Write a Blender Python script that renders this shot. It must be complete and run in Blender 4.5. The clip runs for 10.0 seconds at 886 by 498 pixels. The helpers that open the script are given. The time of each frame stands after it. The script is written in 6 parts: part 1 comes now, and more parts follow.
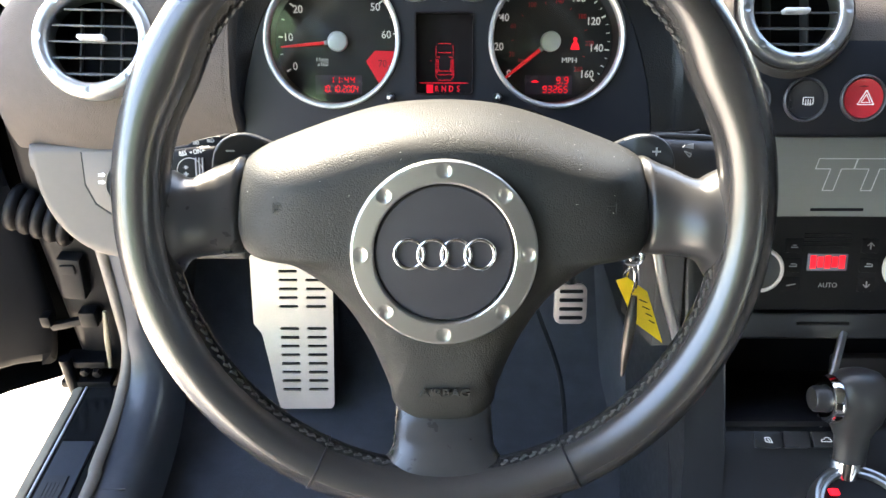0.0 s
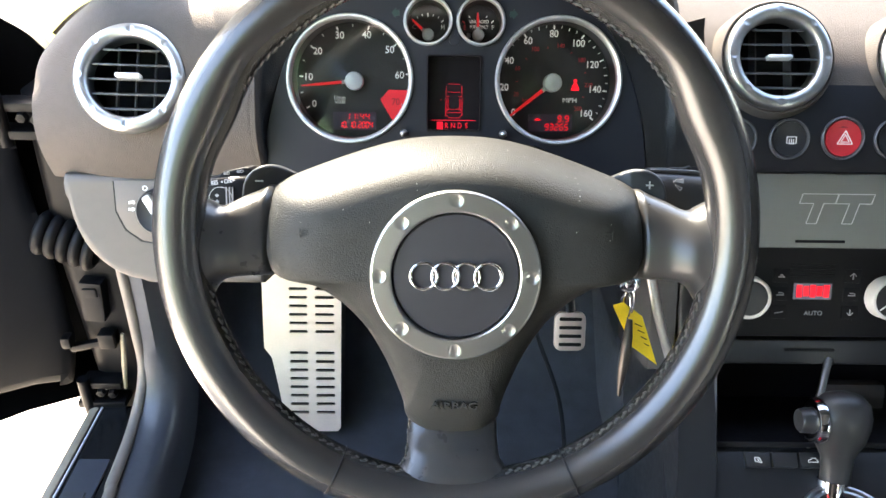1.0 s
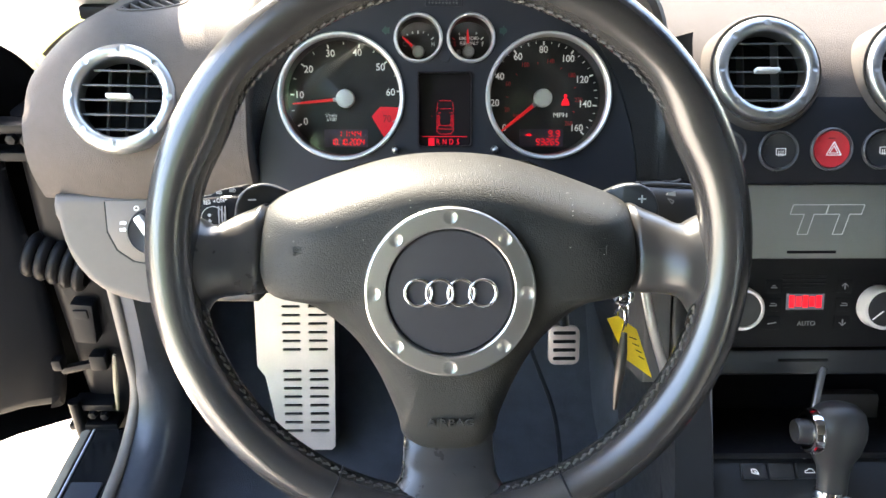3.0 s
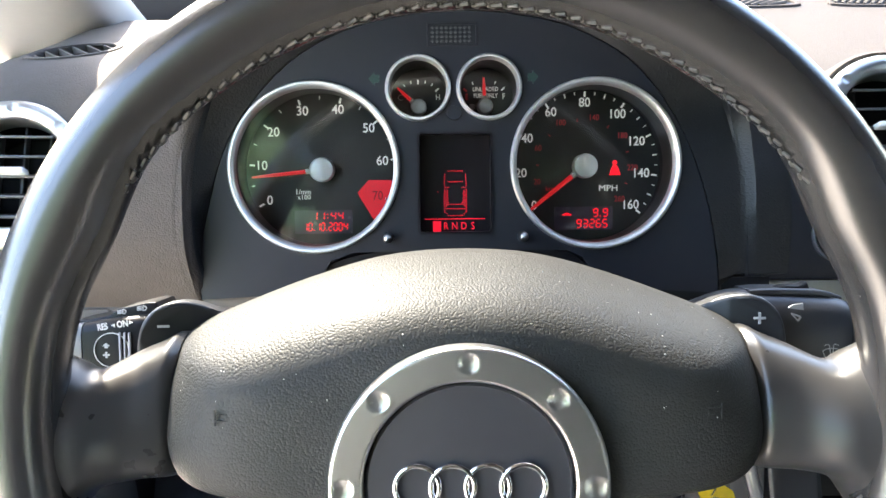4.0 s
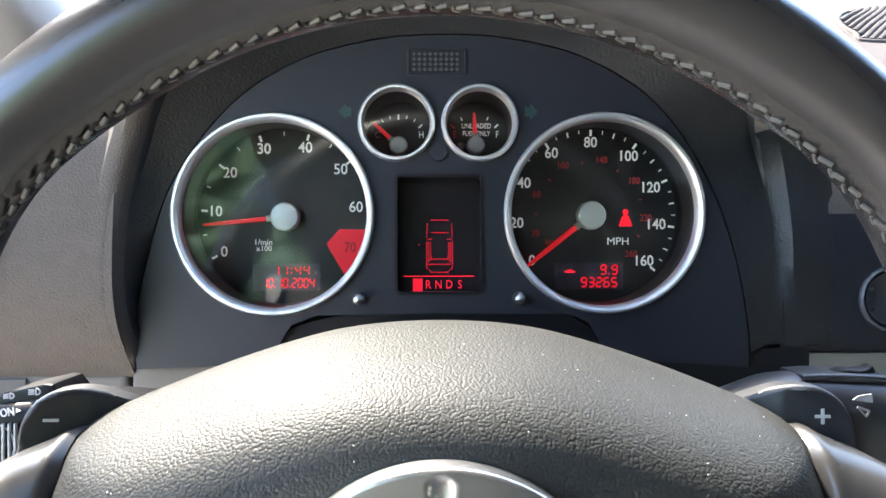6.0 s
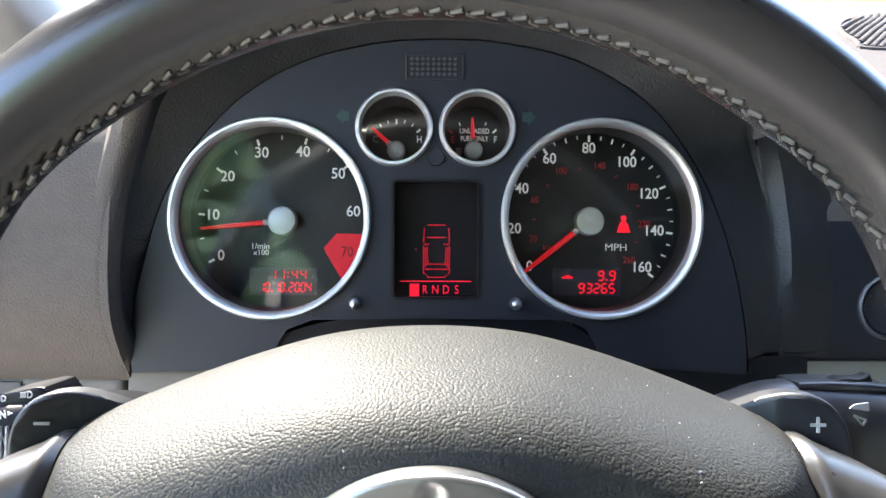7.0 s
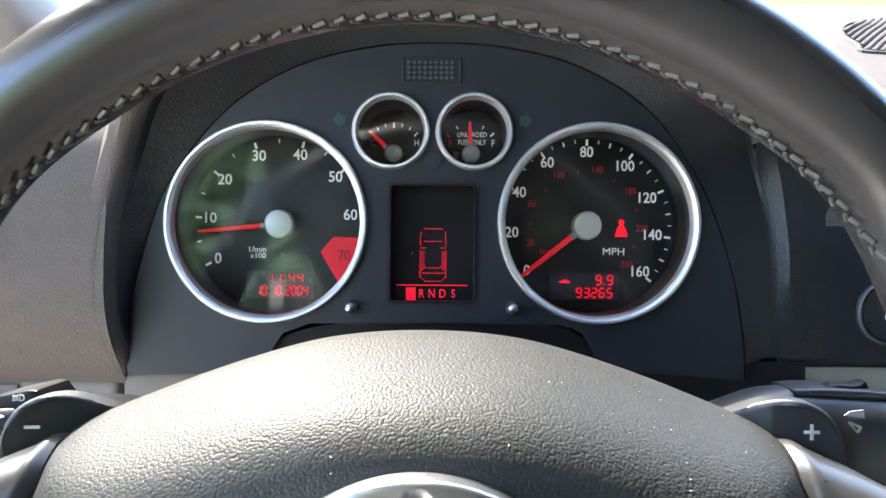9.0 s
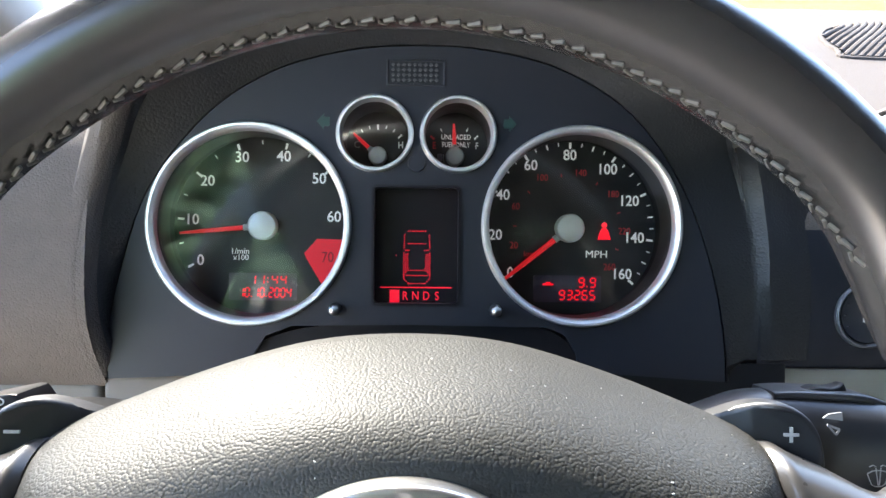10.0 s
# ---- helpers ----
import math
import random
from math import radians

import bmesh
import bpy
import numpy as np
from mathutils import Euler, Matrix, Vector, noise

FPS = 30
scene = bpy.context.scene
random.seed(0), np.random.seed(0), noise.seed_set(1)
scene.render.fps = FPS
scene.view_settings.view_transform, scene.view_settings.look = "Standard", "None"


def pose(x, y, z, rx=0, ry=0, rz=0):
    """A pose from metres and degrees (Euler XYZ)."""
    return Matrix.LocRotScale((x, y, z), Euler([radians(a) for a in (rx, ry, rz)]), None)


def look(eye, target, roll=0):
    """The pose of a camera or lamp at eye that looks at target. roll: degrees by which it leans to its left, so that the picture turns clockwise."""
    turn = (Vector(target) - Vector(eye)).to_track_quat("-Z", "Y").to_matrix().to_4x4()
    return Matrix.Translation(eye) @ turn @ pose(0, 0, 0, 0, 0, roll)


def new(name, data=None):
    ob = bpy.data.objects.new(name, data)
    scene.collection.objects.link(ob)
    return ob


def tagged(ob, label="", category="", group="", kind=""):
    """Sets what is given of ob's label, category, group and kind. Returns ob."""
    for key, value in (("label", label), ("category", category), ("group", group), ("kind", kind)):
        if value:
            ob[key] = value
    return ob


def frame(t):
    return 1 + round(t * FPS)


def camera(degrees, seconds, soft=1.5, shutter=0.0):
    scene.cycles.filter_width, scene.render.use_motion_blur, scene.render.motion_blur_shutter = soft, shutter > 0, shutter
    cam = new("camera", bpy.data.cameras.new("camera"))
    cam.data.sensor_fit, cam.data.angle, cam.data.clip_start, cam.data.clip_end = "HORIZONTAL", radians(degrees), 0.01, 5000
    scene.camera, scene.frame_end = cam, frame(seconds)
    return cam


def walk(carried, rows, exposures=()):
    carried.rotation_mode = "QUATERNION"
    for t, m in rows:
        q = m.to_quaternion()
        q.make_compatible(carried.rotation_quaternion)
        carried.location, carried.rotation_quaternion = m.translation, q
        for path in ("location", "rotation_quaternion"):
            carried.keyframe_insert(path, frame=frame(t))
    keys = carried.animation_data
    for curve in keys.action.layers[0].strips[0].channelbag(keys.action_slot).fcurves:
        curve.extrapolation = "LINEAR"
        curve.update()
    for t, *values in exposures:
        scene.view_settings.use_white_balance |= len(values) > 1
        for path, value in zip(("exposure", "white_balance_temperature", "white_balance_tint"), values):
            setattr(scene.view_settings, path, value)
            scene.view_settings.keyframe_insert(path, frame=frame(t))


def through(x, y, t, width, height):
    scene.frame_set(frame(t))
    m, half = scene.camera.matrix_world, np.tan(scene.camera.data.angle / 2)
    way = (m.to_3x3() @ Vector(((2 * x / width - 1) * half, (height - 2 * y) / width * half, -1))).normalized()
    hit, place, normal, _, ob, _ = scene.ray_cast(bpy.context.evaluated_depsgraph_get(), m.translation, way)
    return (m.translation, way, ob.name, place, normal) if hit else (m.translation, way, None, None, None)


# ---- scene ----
# Metres, x to the car's right, y ahead, z up. The wheel frame has x right, v up along the wheel's
# face and n out of it towards the driver; its origin is the middle of the wheel's hub.
TILT = 22.0
HUB = (0.0, 0.0, 0.72)
WHEEL = Matrix.Translation(HUB) @ Matrix.Rotation(radians(90 - TILT), 4, "X")
cam = camera(59.8, 10.0)
# seconds, x, v, n, pitch, yaw, roll in the wheel frame
ROWS = [
    (0, -0.0031, 0.0912, 0.4173, -11.97, -0.34, 0.14),
    (0.5, -0.0068, 0.0953, 0.4530, -10.28, 0.03, 0.65),
    (1, -0.0113, 0.0934, 0.4587, -9.50, -0.43, 0.70),
    (1.5, -0.0112, 0.0939, 0.4601, -9.25, -0.71, 0.48),
    (2, -0.0121, 0.0923, 0.4593, -9.05, -0.84, 0.24),
    (3.3, -0.0137, 0.0955, 0.4563, -7.67, -1.09, -0.06),
    (3.5, -0.0171, 0.0992, 0.4133, -6.51, -0.85, -0.16),
    (4, -0.0112, 0.1052, 0.2783, -3.61, -0.52, -0.71),
    (4.5, -0.0003, 0.1092, 0.2385, -2.43, -0.70, -0.75),
    (5, -0.0020, 0.1145, 0.2256, -1.46, -0.79, -0.52),
    (5.5, -0.0029, 0.1113, 0.2070, -0.81, -0.81, -0.32),
    (7, 0.0008, 0.1108, 0.2031, -0.00, -0.59, 0.25),
    (7.5, 0.0020, 0.1109, 0.2031, 0.03, -0.51, 0.35),
    (8, 0.0049, 0.1111, 0.2016, -0.00, -0.24, 0.37),
    (8.5, 0.0053, 0.1109, 0.2019, 0.10, -0.15, 0.38),
    (9, 0.0052, 0.1116, 0.2022, 0.18, -0.24, 0.44),
    (9.5, 0.0053, 0.1113, 0.2014, 0.36, -0.42, 0.66),
    (10, 0.0047, 0.1129, 0.2027, 0.19, -1.51, 0.59),
]


def eye_pose(x, v, n, pitch, yaw, roll):
    turn = Matrix.Rotation(radians(yaw), 4, "Y") @ Matrix.Rotation(radians(pitch), 4, "X") @ Matrix.Rotation(radians(roll), 4, "Z")
    return WHEEL @ Matrix.Translation((x, v, n)) @ turn


walk(cam, [(t, eye_pose(*row)) for t, *row in ROWS], exposures=[(0.0, 4.64, 7300, 11), (3.3, 4.58, 7200, 11), (4.2, 4.50, 6900, 11), (10.0, 4.44, 6600, 11)])

# ---- light ----
SUN_WAY = Vector((-0.39, 0.74, 0.69)).normalized()  # towards the sun: ahead of the car and a little to its left
world = bpy.data.worlds.new("sky")
scene.world = world
world.use_nodes = True
wn = world.node_tree
sky = wn.nodes.new("ShaderNodeTexSky")
sky.sky_type = "NISHITA"
sky.sun_disc = False
sky.sun_elevation = math.asin(SUN_WAY.z)
sky.sun_rotation = math.atan2(SUN_WAY.x, SUN_WAY.y)
sky.dust_density = 1.5
wn.links.new(sky.outputs["Color"], wn.nodes["Background"].inputs["Color"])
wn.nodes["Background"].inputs["Strength"].default_value = 0.15
sun = new("sun", bpy.data.lights.new("sun", "SUN"))
sun.data.energy = 2.8
sun.data.angle = radians(0.6)
sun.data.color = (1.0, 0.925, 0.80)
sun.matrix_world = look(SUN_WAY * 20, (0, 0, 0))


# ---- materials ----
def nodes_of(name):
    mat = bpy.data.materials.new(name)
    mat.use_nodes = True
    return mat, mat.node_tree.nodes, mat.node_tree.links, mat.node_tree.nodes["Principled BSDF"]


def surface(name, colour, rough, metal=0.0, vary=0.15, vary_scale=9.0, grain=0.0, grain_scale=900.0, depth=0.0002,
            rough_vary=0.08, emit=0.0, kind="noise", stains=0.0, spec=0.5):
    """Base colour varied at two scales, roughness wear, and a grain as relief."""
    mat, nd, ln, bsdf = nodes_of(name)
    co = nd.new("ShaderNodeTexCoord")
    big = nd.new("ShaderNodeTexNoise")
    big.inputs["Scale"].default_value = vary_scale
    big.inputs["Detail"].default_value = 5
    fine = nd.new("ShaderNodeTexNoise")
    fine.inputs["Scale"].default_value = vary_scale * 14
    fine.inputs["Detail"].default_value = 3
    for tex in (big, fine):
        ln.new(co.outputs["Object"], tex.inputs["Vector"])
    both = nd.new("ShaderNodeMix")
    both.data_type = "FLOAT"
    both.inputs[0].default_value = 0.4
    ln.new(big.outputs["Fac"], both.inputs[2])
    ln.new(fine.outputs["Fac"], both.inputs[3])
    span = nd.new("ShaderNodeMapRange")
    span.inputs["From Min"].default_value, span.inputs["From Max"].default_value = 0.3, 0.7
    span.inputs["To Min"].default_value, span.inputs["To Max"].default_value = 1 - vary, 1 + vary
    ln.new(both.outputs[0], span.inputs["Value"])
    tint = nd.new("ShaderNodeVectorMath")
    tint.operation = "SCALE"
    tint.inputs[0].default_value = colour
    ln.new(span.outputs["Result"], tint.inputs["Scale"])
    ln.new(tint.outputs["Vector"], bsdf.inputs["Base Color"])
    wear = nd.new("ShaderNodeMapRange")
    wear.inputs["From Min"].default_value, wear.inputs["From Max"].default_value = 0.3, 0.7
    wear.inputs["To Min"].default_value, wear.inputs["To Max"].default_value = max(rough - rough_vary, 0.02), min(rough + rough_vary, 1)
    ln.new(both.outputs[0], wear.inputs["Value"])
    ln.new(wear.outputs["Result"], bsdf.inputs["Roughness"])
    bsdf.inputs["Metallic"].default_value = metal
    bsdf.inputs["Specular IOR Level"].default_value = spec
    if grain:
        if kind == "cells":
            tex = nd.new("ShaderNodeTexVoronoi")
            square = nd.new("ShaderNodeMath")
            square.operation = "MULTIPLY"
            ln.new(tex.outputs["Distance"], square.inputs[0])
            ln.new(tex.outputs["Distance"], square.inputs[1])
            out = square.outputs["Value"]
        else:
            tex = nd.new("ShaderNodeTexNoise")
            tex.inputs["Detail"].default_value = 4
            out = tex.outputs["Fac"]
        tex.inputs["Scale"].default_value = grain_scale
        ln.new(co.outputs["Object"], tex.inputs["Vector"])
        bump = nd.new("ShaderNodeBump")
        bump.inputs["Strength"].default_value = grain
        bump.inputs["Distance"].default_value = depth
        bump.invert = kind == "cells"
        ln.new(out, bump.inputs["Height"])
        ln.new(bump.outputs["Normal"], bsdf.inputs["Normal"])
    if emit:
        bsdf.inputs["Emission Color"].default_value = (*colour, 1)
        bsdf.inputs["Emission Strength"].default_value = emit
    return mat


def brushed(name, colour, rough, around=False):
    """Metal with drawn lines: along x, or turned round the axis."""
    mat, nd, ln, bsdf = nodes_of(name)
    co = nd.new("ShaderNodeTexCoord")
    mp = nd.new("ShaderNodeMapping")
    mp.inputs["Scale"].default_value = (900, 900, 900) if around else (30, 1600, 900)
    tex = nd.new("ShaderNodeTexNoise")
    tex.inputs["Scale"].default_value = 1.0
    tex.inputs["Detail"].default_value = 3
    ln.new(co.outputs["Object"], mp.inputs["Vector"])
    ln.new(mp.outputs["Vector"], tex.inputs["Vector"])
    span = nd.new("ShaderNodeMapRange")
    span.inputs["To Min"].default_value, span.inputs["To Max"].default_value = (rough - 0.03, rough + 0.03) if around else (rough - 0.07, rough + 0.09)
    ln.new(tex.outputs["Fac"], span.inputs["Value"])
    ln.new(span.outputs["Result"], bsdf.inputs["Roughness"])
    bump = nd.new("ShaderNodeBump")
    bump.inputs["Strength"].default_value = 0.0 if around else 0.12
    bump.inputs["Distance"].default_value = 0.0001
    ln.new(tex.outputs["Fac"], bump.inputs["Height"])
    ln.new(bump.outputs["Normal"], bsdf.inputs["Normal"])
    bsdf.inputs["Base Color"].default_value = (*colour, 1)
    bsdf.inputs["Metallic"].default_value = 1.0
    return mat


def spun(name, colour, rough, tilt):
    """A dial face turned in fine grooves: each groove tips the gloss inwards or outwards along the radius."""
    mat, nd, ln, bsdf = nodes_of(name)
    co = nd.new("ShaderNodeTexCoord")
    bsdf.inputs["Base Color"].default_value = (*colour, 1)
    bsdf.inputs["Roughness"].default_value = 0.45
    bsdf.inputs["Specular IOR Level"].default_value = 0.4
    out = nd.new("ShaderNodeVectorMath")
    out.operation = "MULTIPLY"
    out.inputs[1].default_value = (1, 1, 0)
    ln.new(co.outputs["Object"], out.inputs[0])
    unit = nd.new("ShaderNodeVectorMath")
    unit.operation = "NORMALIZE"
    ln.new(out.outputs["Vector"], unit.inputs[0])
    fine = nd.new("ShaderNodeVectorMath")
    fine.operation = "SCALE"
    fine.inputs["Scale"].default_value = 90000
    ln.new(co.outputs["Object"], fine.inputs[0])
    groove = nd.new("ShaderNodeTexWhiteNoise")
    ln.new(fine.outputs["Vector"], groove.inputs["Vector"])
    span = nd.new("ShaderNodeMapRange")
    span.inputs["To Min"].default_value, span.inputs["To Max"].default_value = -0.15 * tilt, tilt
    ln.new(groove.outputs["Value"], span.inputs["Value"])
    tip = nd.new("ShaderNodeVectorMath")
    tip.operation = "SCALE"
    ln.new(unit.outputs["Vector"], tip.inputs[0])
    ln.new(span.outputs["Result"], tip.inputs["Scale"])
    up = nd.new("ShaderNodeVectorMath")
    up.operation = "ADD"
    up.inputs[1].default_value = (0, 0, 1)
    ln.new(tip.outputs["Vector"], up.inputs[0])
    turn = nd.new("ShaderNodeVectorTransform")
    turn.vector_type, turn.convert_from, turn.convert_to = "NORMAL", "OBJECT", "WORLD"
    ln.new(up.outputs["Vector"], turn.inputs["Vector"])
    gloss = nd.new("ShaderNodeBsdfAnisotropic")
    gloss.inputs["Color"].default_value = (0.020, 0.020, 0.021, 1)
    gloss.inputs["Roughness"].default_value = rough
    ln.new(turn.outputs["Vector"], gloss.inputs["Normal"])
    both = nd.new("ShaderNodeAddShader")
    ln.new(bsdf.outputs["BSDF"], both.inputs[0])
    ln.new(gloss.outputs["BSDF"], both.inputs[1])
    ln.new(both.outputs["Shader"], nd["Material Output"].inputs["Surface"])
    return mat


leather = surface("black leather", (0.0275, 0.0256, 0.0250), 0.26, vary=0.05, vary_scale=16, rough_vary=0.01, spec=0.8)
spoke_skin = surface("smooth black soft plastic", (0.033, 0.0315, 0.0305), 0.29, vary=0.12, grain=0.08, grain_scale=1500, depth=0.0001, rough_vary=0.04)
pad_skin = surface("grained charcoal plastic", (0.031, 0.0308, 0.0287), 0.52, vary=0.12, grain=0.42, grain_scale=1060, depth=0.0006, kind="cells", rough_vary=0.06, spec=0.17)
dash_skin = surface("grained grey dash plastic", (0.087, 0.0755, 0.0685), 0.75, vary=0.12, grain=0.6, grain_scale=900, depth=0.0004, kind="cells", spec=0.06)
trim_skin = surface("smooth charcoal trim plastic", (0.055, 0.056, 0.06), 0.42, vary=0.12, grain=0.2, grain_scale=1400, depth=0.0002)
hub_skin = surface("smooth charcoal hub plastic", (0.030, 0.030, 0.034), 0.45, vary=0.1, grain=0.15, grain_scale=1400, depth=0.0001, spec=0.4)
panel_skin = surface("matt black instrument plastic", (0.0066, 0.0080, 0.0130), 0.55, vary=0.12, grain=0.15, grain_scale=1800, depth=0.0001, spec=0.4)
lower_skin = surface("warm grey knee panel plastic", (0.088, 0.075, 0.066), 0.55, vary=0.1, grain=0.2, grain_scale=900, depth=0.0002)
sill_skin = surface("blue-grey sill plastic", (0.05, 0.053, 0.063), 0.36, vary=0.15, grain=0.2, grain_scale=900)
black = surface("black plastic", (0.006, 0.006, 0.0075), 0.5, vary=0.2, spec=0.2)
stalk_black = surface("satin black stalk plastic", (0.005, 0.0053, 0.007), 0.36, vary=0.1, rough_vary=0.04, spec=0.2)
rubber = surface("black rubber", (0.006, 0.006, 0.007), 0.5, vary=0.25, grain=0.2, grain_scale=400, spec=0.15)
alu = brushed("satin aluminium", (0.60, 0.595, 0.58), 0.30, around=True)
vent_alu = brushed("dull satin aluminium", (0.53, 0.53, 0.515), 0.36, around=True)
bezel_alu = brushed("pale satin aluminium", (0.72, 0.715, 0.70), 0.46, around=True)
dull_alu = brushed("dull aluminium", (0.36, 0.36, 0.355), 0.34, around=True)
alu_plate = brushed("brushed aluminium plate", (0.30, 0.305, 0.29), 0.46)
chrome = surface("polished chrome", (0.82, 0.82, 0.83), 0.12, metal=1.0, vary=0.04, rough_vary=0.04)
steel = surface("brushed stainless steel", (0.74, 0.60, 0.56), 0.42, metal=0.75, vary=0.08, vary_scale=30, rough_vary=0.1)
silver = surface("silver painted plastic", (0.68, 0.68, 0.68), 0.4, metal=0.15, vary=0.06)
cap_silver = surface("pale silver cap paint", (0.94, 0.94, 0.94), 0.34, metal=0.12, vary=0.04, vary_scale=200, spec=0.7)
dial_face = spun("spun black dial", (0.008, 0.009, 0.011), 0.12, 0.55)
white_ink = surface("white print", (0.85, 0.86, 0.87), 0.5, vary=0.04, vary_scale=120, emit=0.014)
pale_ink = surface("pale grey print", (0.48, 0.48, 0.47), 0.5, vary=0.06, vary_scale=120)
grey_ink = surface("grey print", (0.3, 0.31, 0.32), 0.6, vary=0.05, vary_scale=120)
red_ink = surface("red print", (0.5, 0.02, 0.032), 0.6, vary=0.05, vary_scale=120, emit=0.006)
zone_ink = surface("dark red print", (0.16, 0.01, 0.015), 0.6, vary=0.05, vary_scale=120)
red_glow = surface("lit red segments", (0.9, 0.006, 0.022), 0.5, vary=0.03, emit=0.055)
dot_glow = surface("dim lit red dots", (0.8, 0.006, 0.03), 0.5, vary=0.03, emit=0.042)
red_zone_glow = surface("lit red zone", (0.72, 0.012, 0.03), 0.5, vary=0.05, vary_scale=60, emit=0.022)
screen_black = surface("display backing", (0.009, 0.0075, 0.0095), 0.35, vary=0.1, spec=0.22)
lcd_back = surface("small display backing", (0.085, 0.066, 0.095), 0.25, vary=0.1)
cup_grey = surface("satin grey dial wall", (0.07, 0.07, 0.073), 0.5, vary=0.05, spec=0.3)
# Dash plastic again with shade in its colour, for the hood's foot and lining.
shaded_dash_skin = surface("grained dash plastic darkened for shade", (0.014, 0.0142, 0.0155), 0.45, vary=0.12, grain=0.5, grain_scale=760, depth=0.0004, kind="cells", spec=0.35)
post_black = surface("satin black post paint", (0.0025, 0.0025, 0.003), 0.45, vary=0.3, vary_scale=20, spec=0.15)
green_ink = surface("unlit green print", (0.007, 0.034, 0.029), 0.5, vary=0.1)
red_button = surface("red button plastic", (0.55, 0.03, 0.04), 0.35, vary=0.08)
yellow_tag = surface("yellow paper tag", (0.8, 0.58, 0.02), 0.5, vary=0.12, vary_scale=60)
carpet = surface("dark blue-grey carpet", (0.048, 0.050, 0.060), 0.95, vary=0.3, vary_scale=40, grain=1.0, grain_scale=900, depth=0.002)
console_skin = surface("dark console plastic", (0.015, 0.016, 0.019), 0.42, vary=0.14, grain=0.2, grain_scale=1400, depth=0.0002)
knob_leather = surface("worn black knob leather", (0.03, 0.03, 0.031), 0.38, vary=0.12, vary_scale=30, grain=0.15, grain_scale=1300, depth=0.0002, kind="cells")
paint = surface("black car paint", (0.01, 0.01, 0.011), 0.22, vary=0.1, rough_vary=0.03)
door_skin = surface("black door trim", (0.0060, 0.0068, 0.0090), 0.6, vary=0.15, grain=0.2, grain_scale=700, spec=0.08)
pillar_skin = surface("light grey pillar trim", (0.28, 0.29, 0.3), 0.7, vary=0.06, grain=0.2, grain_scale=1200)
roof_cloth = surface("dark grey headlining", (0.06, 0.06, 0.063), 0.9, vary=0.1, grain=0.4, grain_scale=900)
concrete = surface("pale concrete", (0.78, 0.70, 0.60), 0.9, vary=0.15, vary_scale=1.2, grain=0.4, grain_scale=60, depth=0.004, spec=0.1)
grass_mat = surface("dry yellow-green grass", (0.115, 0.12, 0.028), 0.9, vary=0.35, vary_scale=0.8, spec=0.03)


def clear_lens(name):
    """Thin clear plastic: light passes, and the surface mirrors a little, more at a slant."""
    mat, nd, ln, bsdf = nodes_of(name)
    through = nd.new("ShaderNodeBsdfTransparent")
    gloss = nd.new("ShaderNodeBsdfAnisotropic")
    gloss.inputs["Roughness"].default_value = 0.03
    mirror = nd.new("ShaderNodeFresnel")
    mirror.inputs["IOR"].default_value = 1.5
    both = nd.new("ShaderNodeMixShader")
    ln.new(mirror.outputs["Fac"], both.inputs[0])
    ln.new(through.outputs["BSDF"], both.inputs[1])
    ln.new(gloss.outputs["BSDF"], both.inputs[2])
    ln.new(both.outputs["Shader"], nd["Material Output"].inputs["Surface"])
    return mat


lens_clear = clear_lens("clear dial lens")


def tinted_glass(name, tint):
    """Thin tinted glass: each face lets part of the light through and mirrors a little."""
    mat, nd, ln, bsdf = nodes_of(name)
    clear = nd.new("ShaderNodeBsdfTransparent")
    clear.inputs["Color"].default_value = (*tint, 1)
    gloss = nd.new("ShaderNodeBsdfGlossy")
    gloss.inputs["Roughness"].default_value = 0.02
    both = nd.new("ShaderNodeMixShader")
    both.inputs["Fac"].default_value = 0.03
    ln.new(clear.outputs["BSDF"], both.inputs[1])
    ln.new(gloss.outputs["BSDF"], both.inputs[2])
    ln.new(both.outputs["Shader"], nd["Material Output"].inputs["Surface"])
    return mat


screen_glass = tinted_glass("tinted windscreen glass", (0.75, 0.765, 0.77))
tree_green = surface("sunlit green leaves", (0.080, 0.145, 0.095), 0.8, vary=0.12, vary_scale=1.5, grain=0.4, grain_scale=8, depth=0.1)


# ---- builders ----
ORIGIN = {}


def to_mesh(name, bm, material, smooth=True):
    bmesh.ops.recalc_face_normals(bm, faces=bm.faces)
    me = bpy.data.meshes.new(name)
    bm.to_mesh(me)
    bm.free()
    me.materials.append(material)
    if smooth:
        me.polygons.foreach_set("use_smooth", [True] * len(me.polygons))
        me.set_sharp_from_angle(angle=radians(38))
    return me


def thing(name, at, label, category, group="", kind=""):
    """An Empty in the wheel frame, at the base of a thing."""
    ob = new(name)
    ob.matrix_world = WHEEL @ Matrix.Translation(at)
    ORIGIN[ob.name] = Vector(at)
    return tagged(ob, label, category, group, kind)


def part(name, bm, material, parent, label=""):
    """One mesh under a thing or a part; its vertices are given in the wheel frame."""
    at = ORIGIN[parent.name]
    bmesh.ops.translate(bm, vec=-at, verts=bm.verts)
    ob = new(name, to_mesh(name, bm, material))
    ob.parent = parent
    ORIGIN[ob.name] = at
    return tagged(ob, label)


def crisp(ob):
    """Keeps the flat of a bevelled slab flat in its shading."""
    m = ob.modifiers.new("normals", "WEIGHTED_NORMAL")
    m.weight, m.keep_sharp = 100, True
    return ob


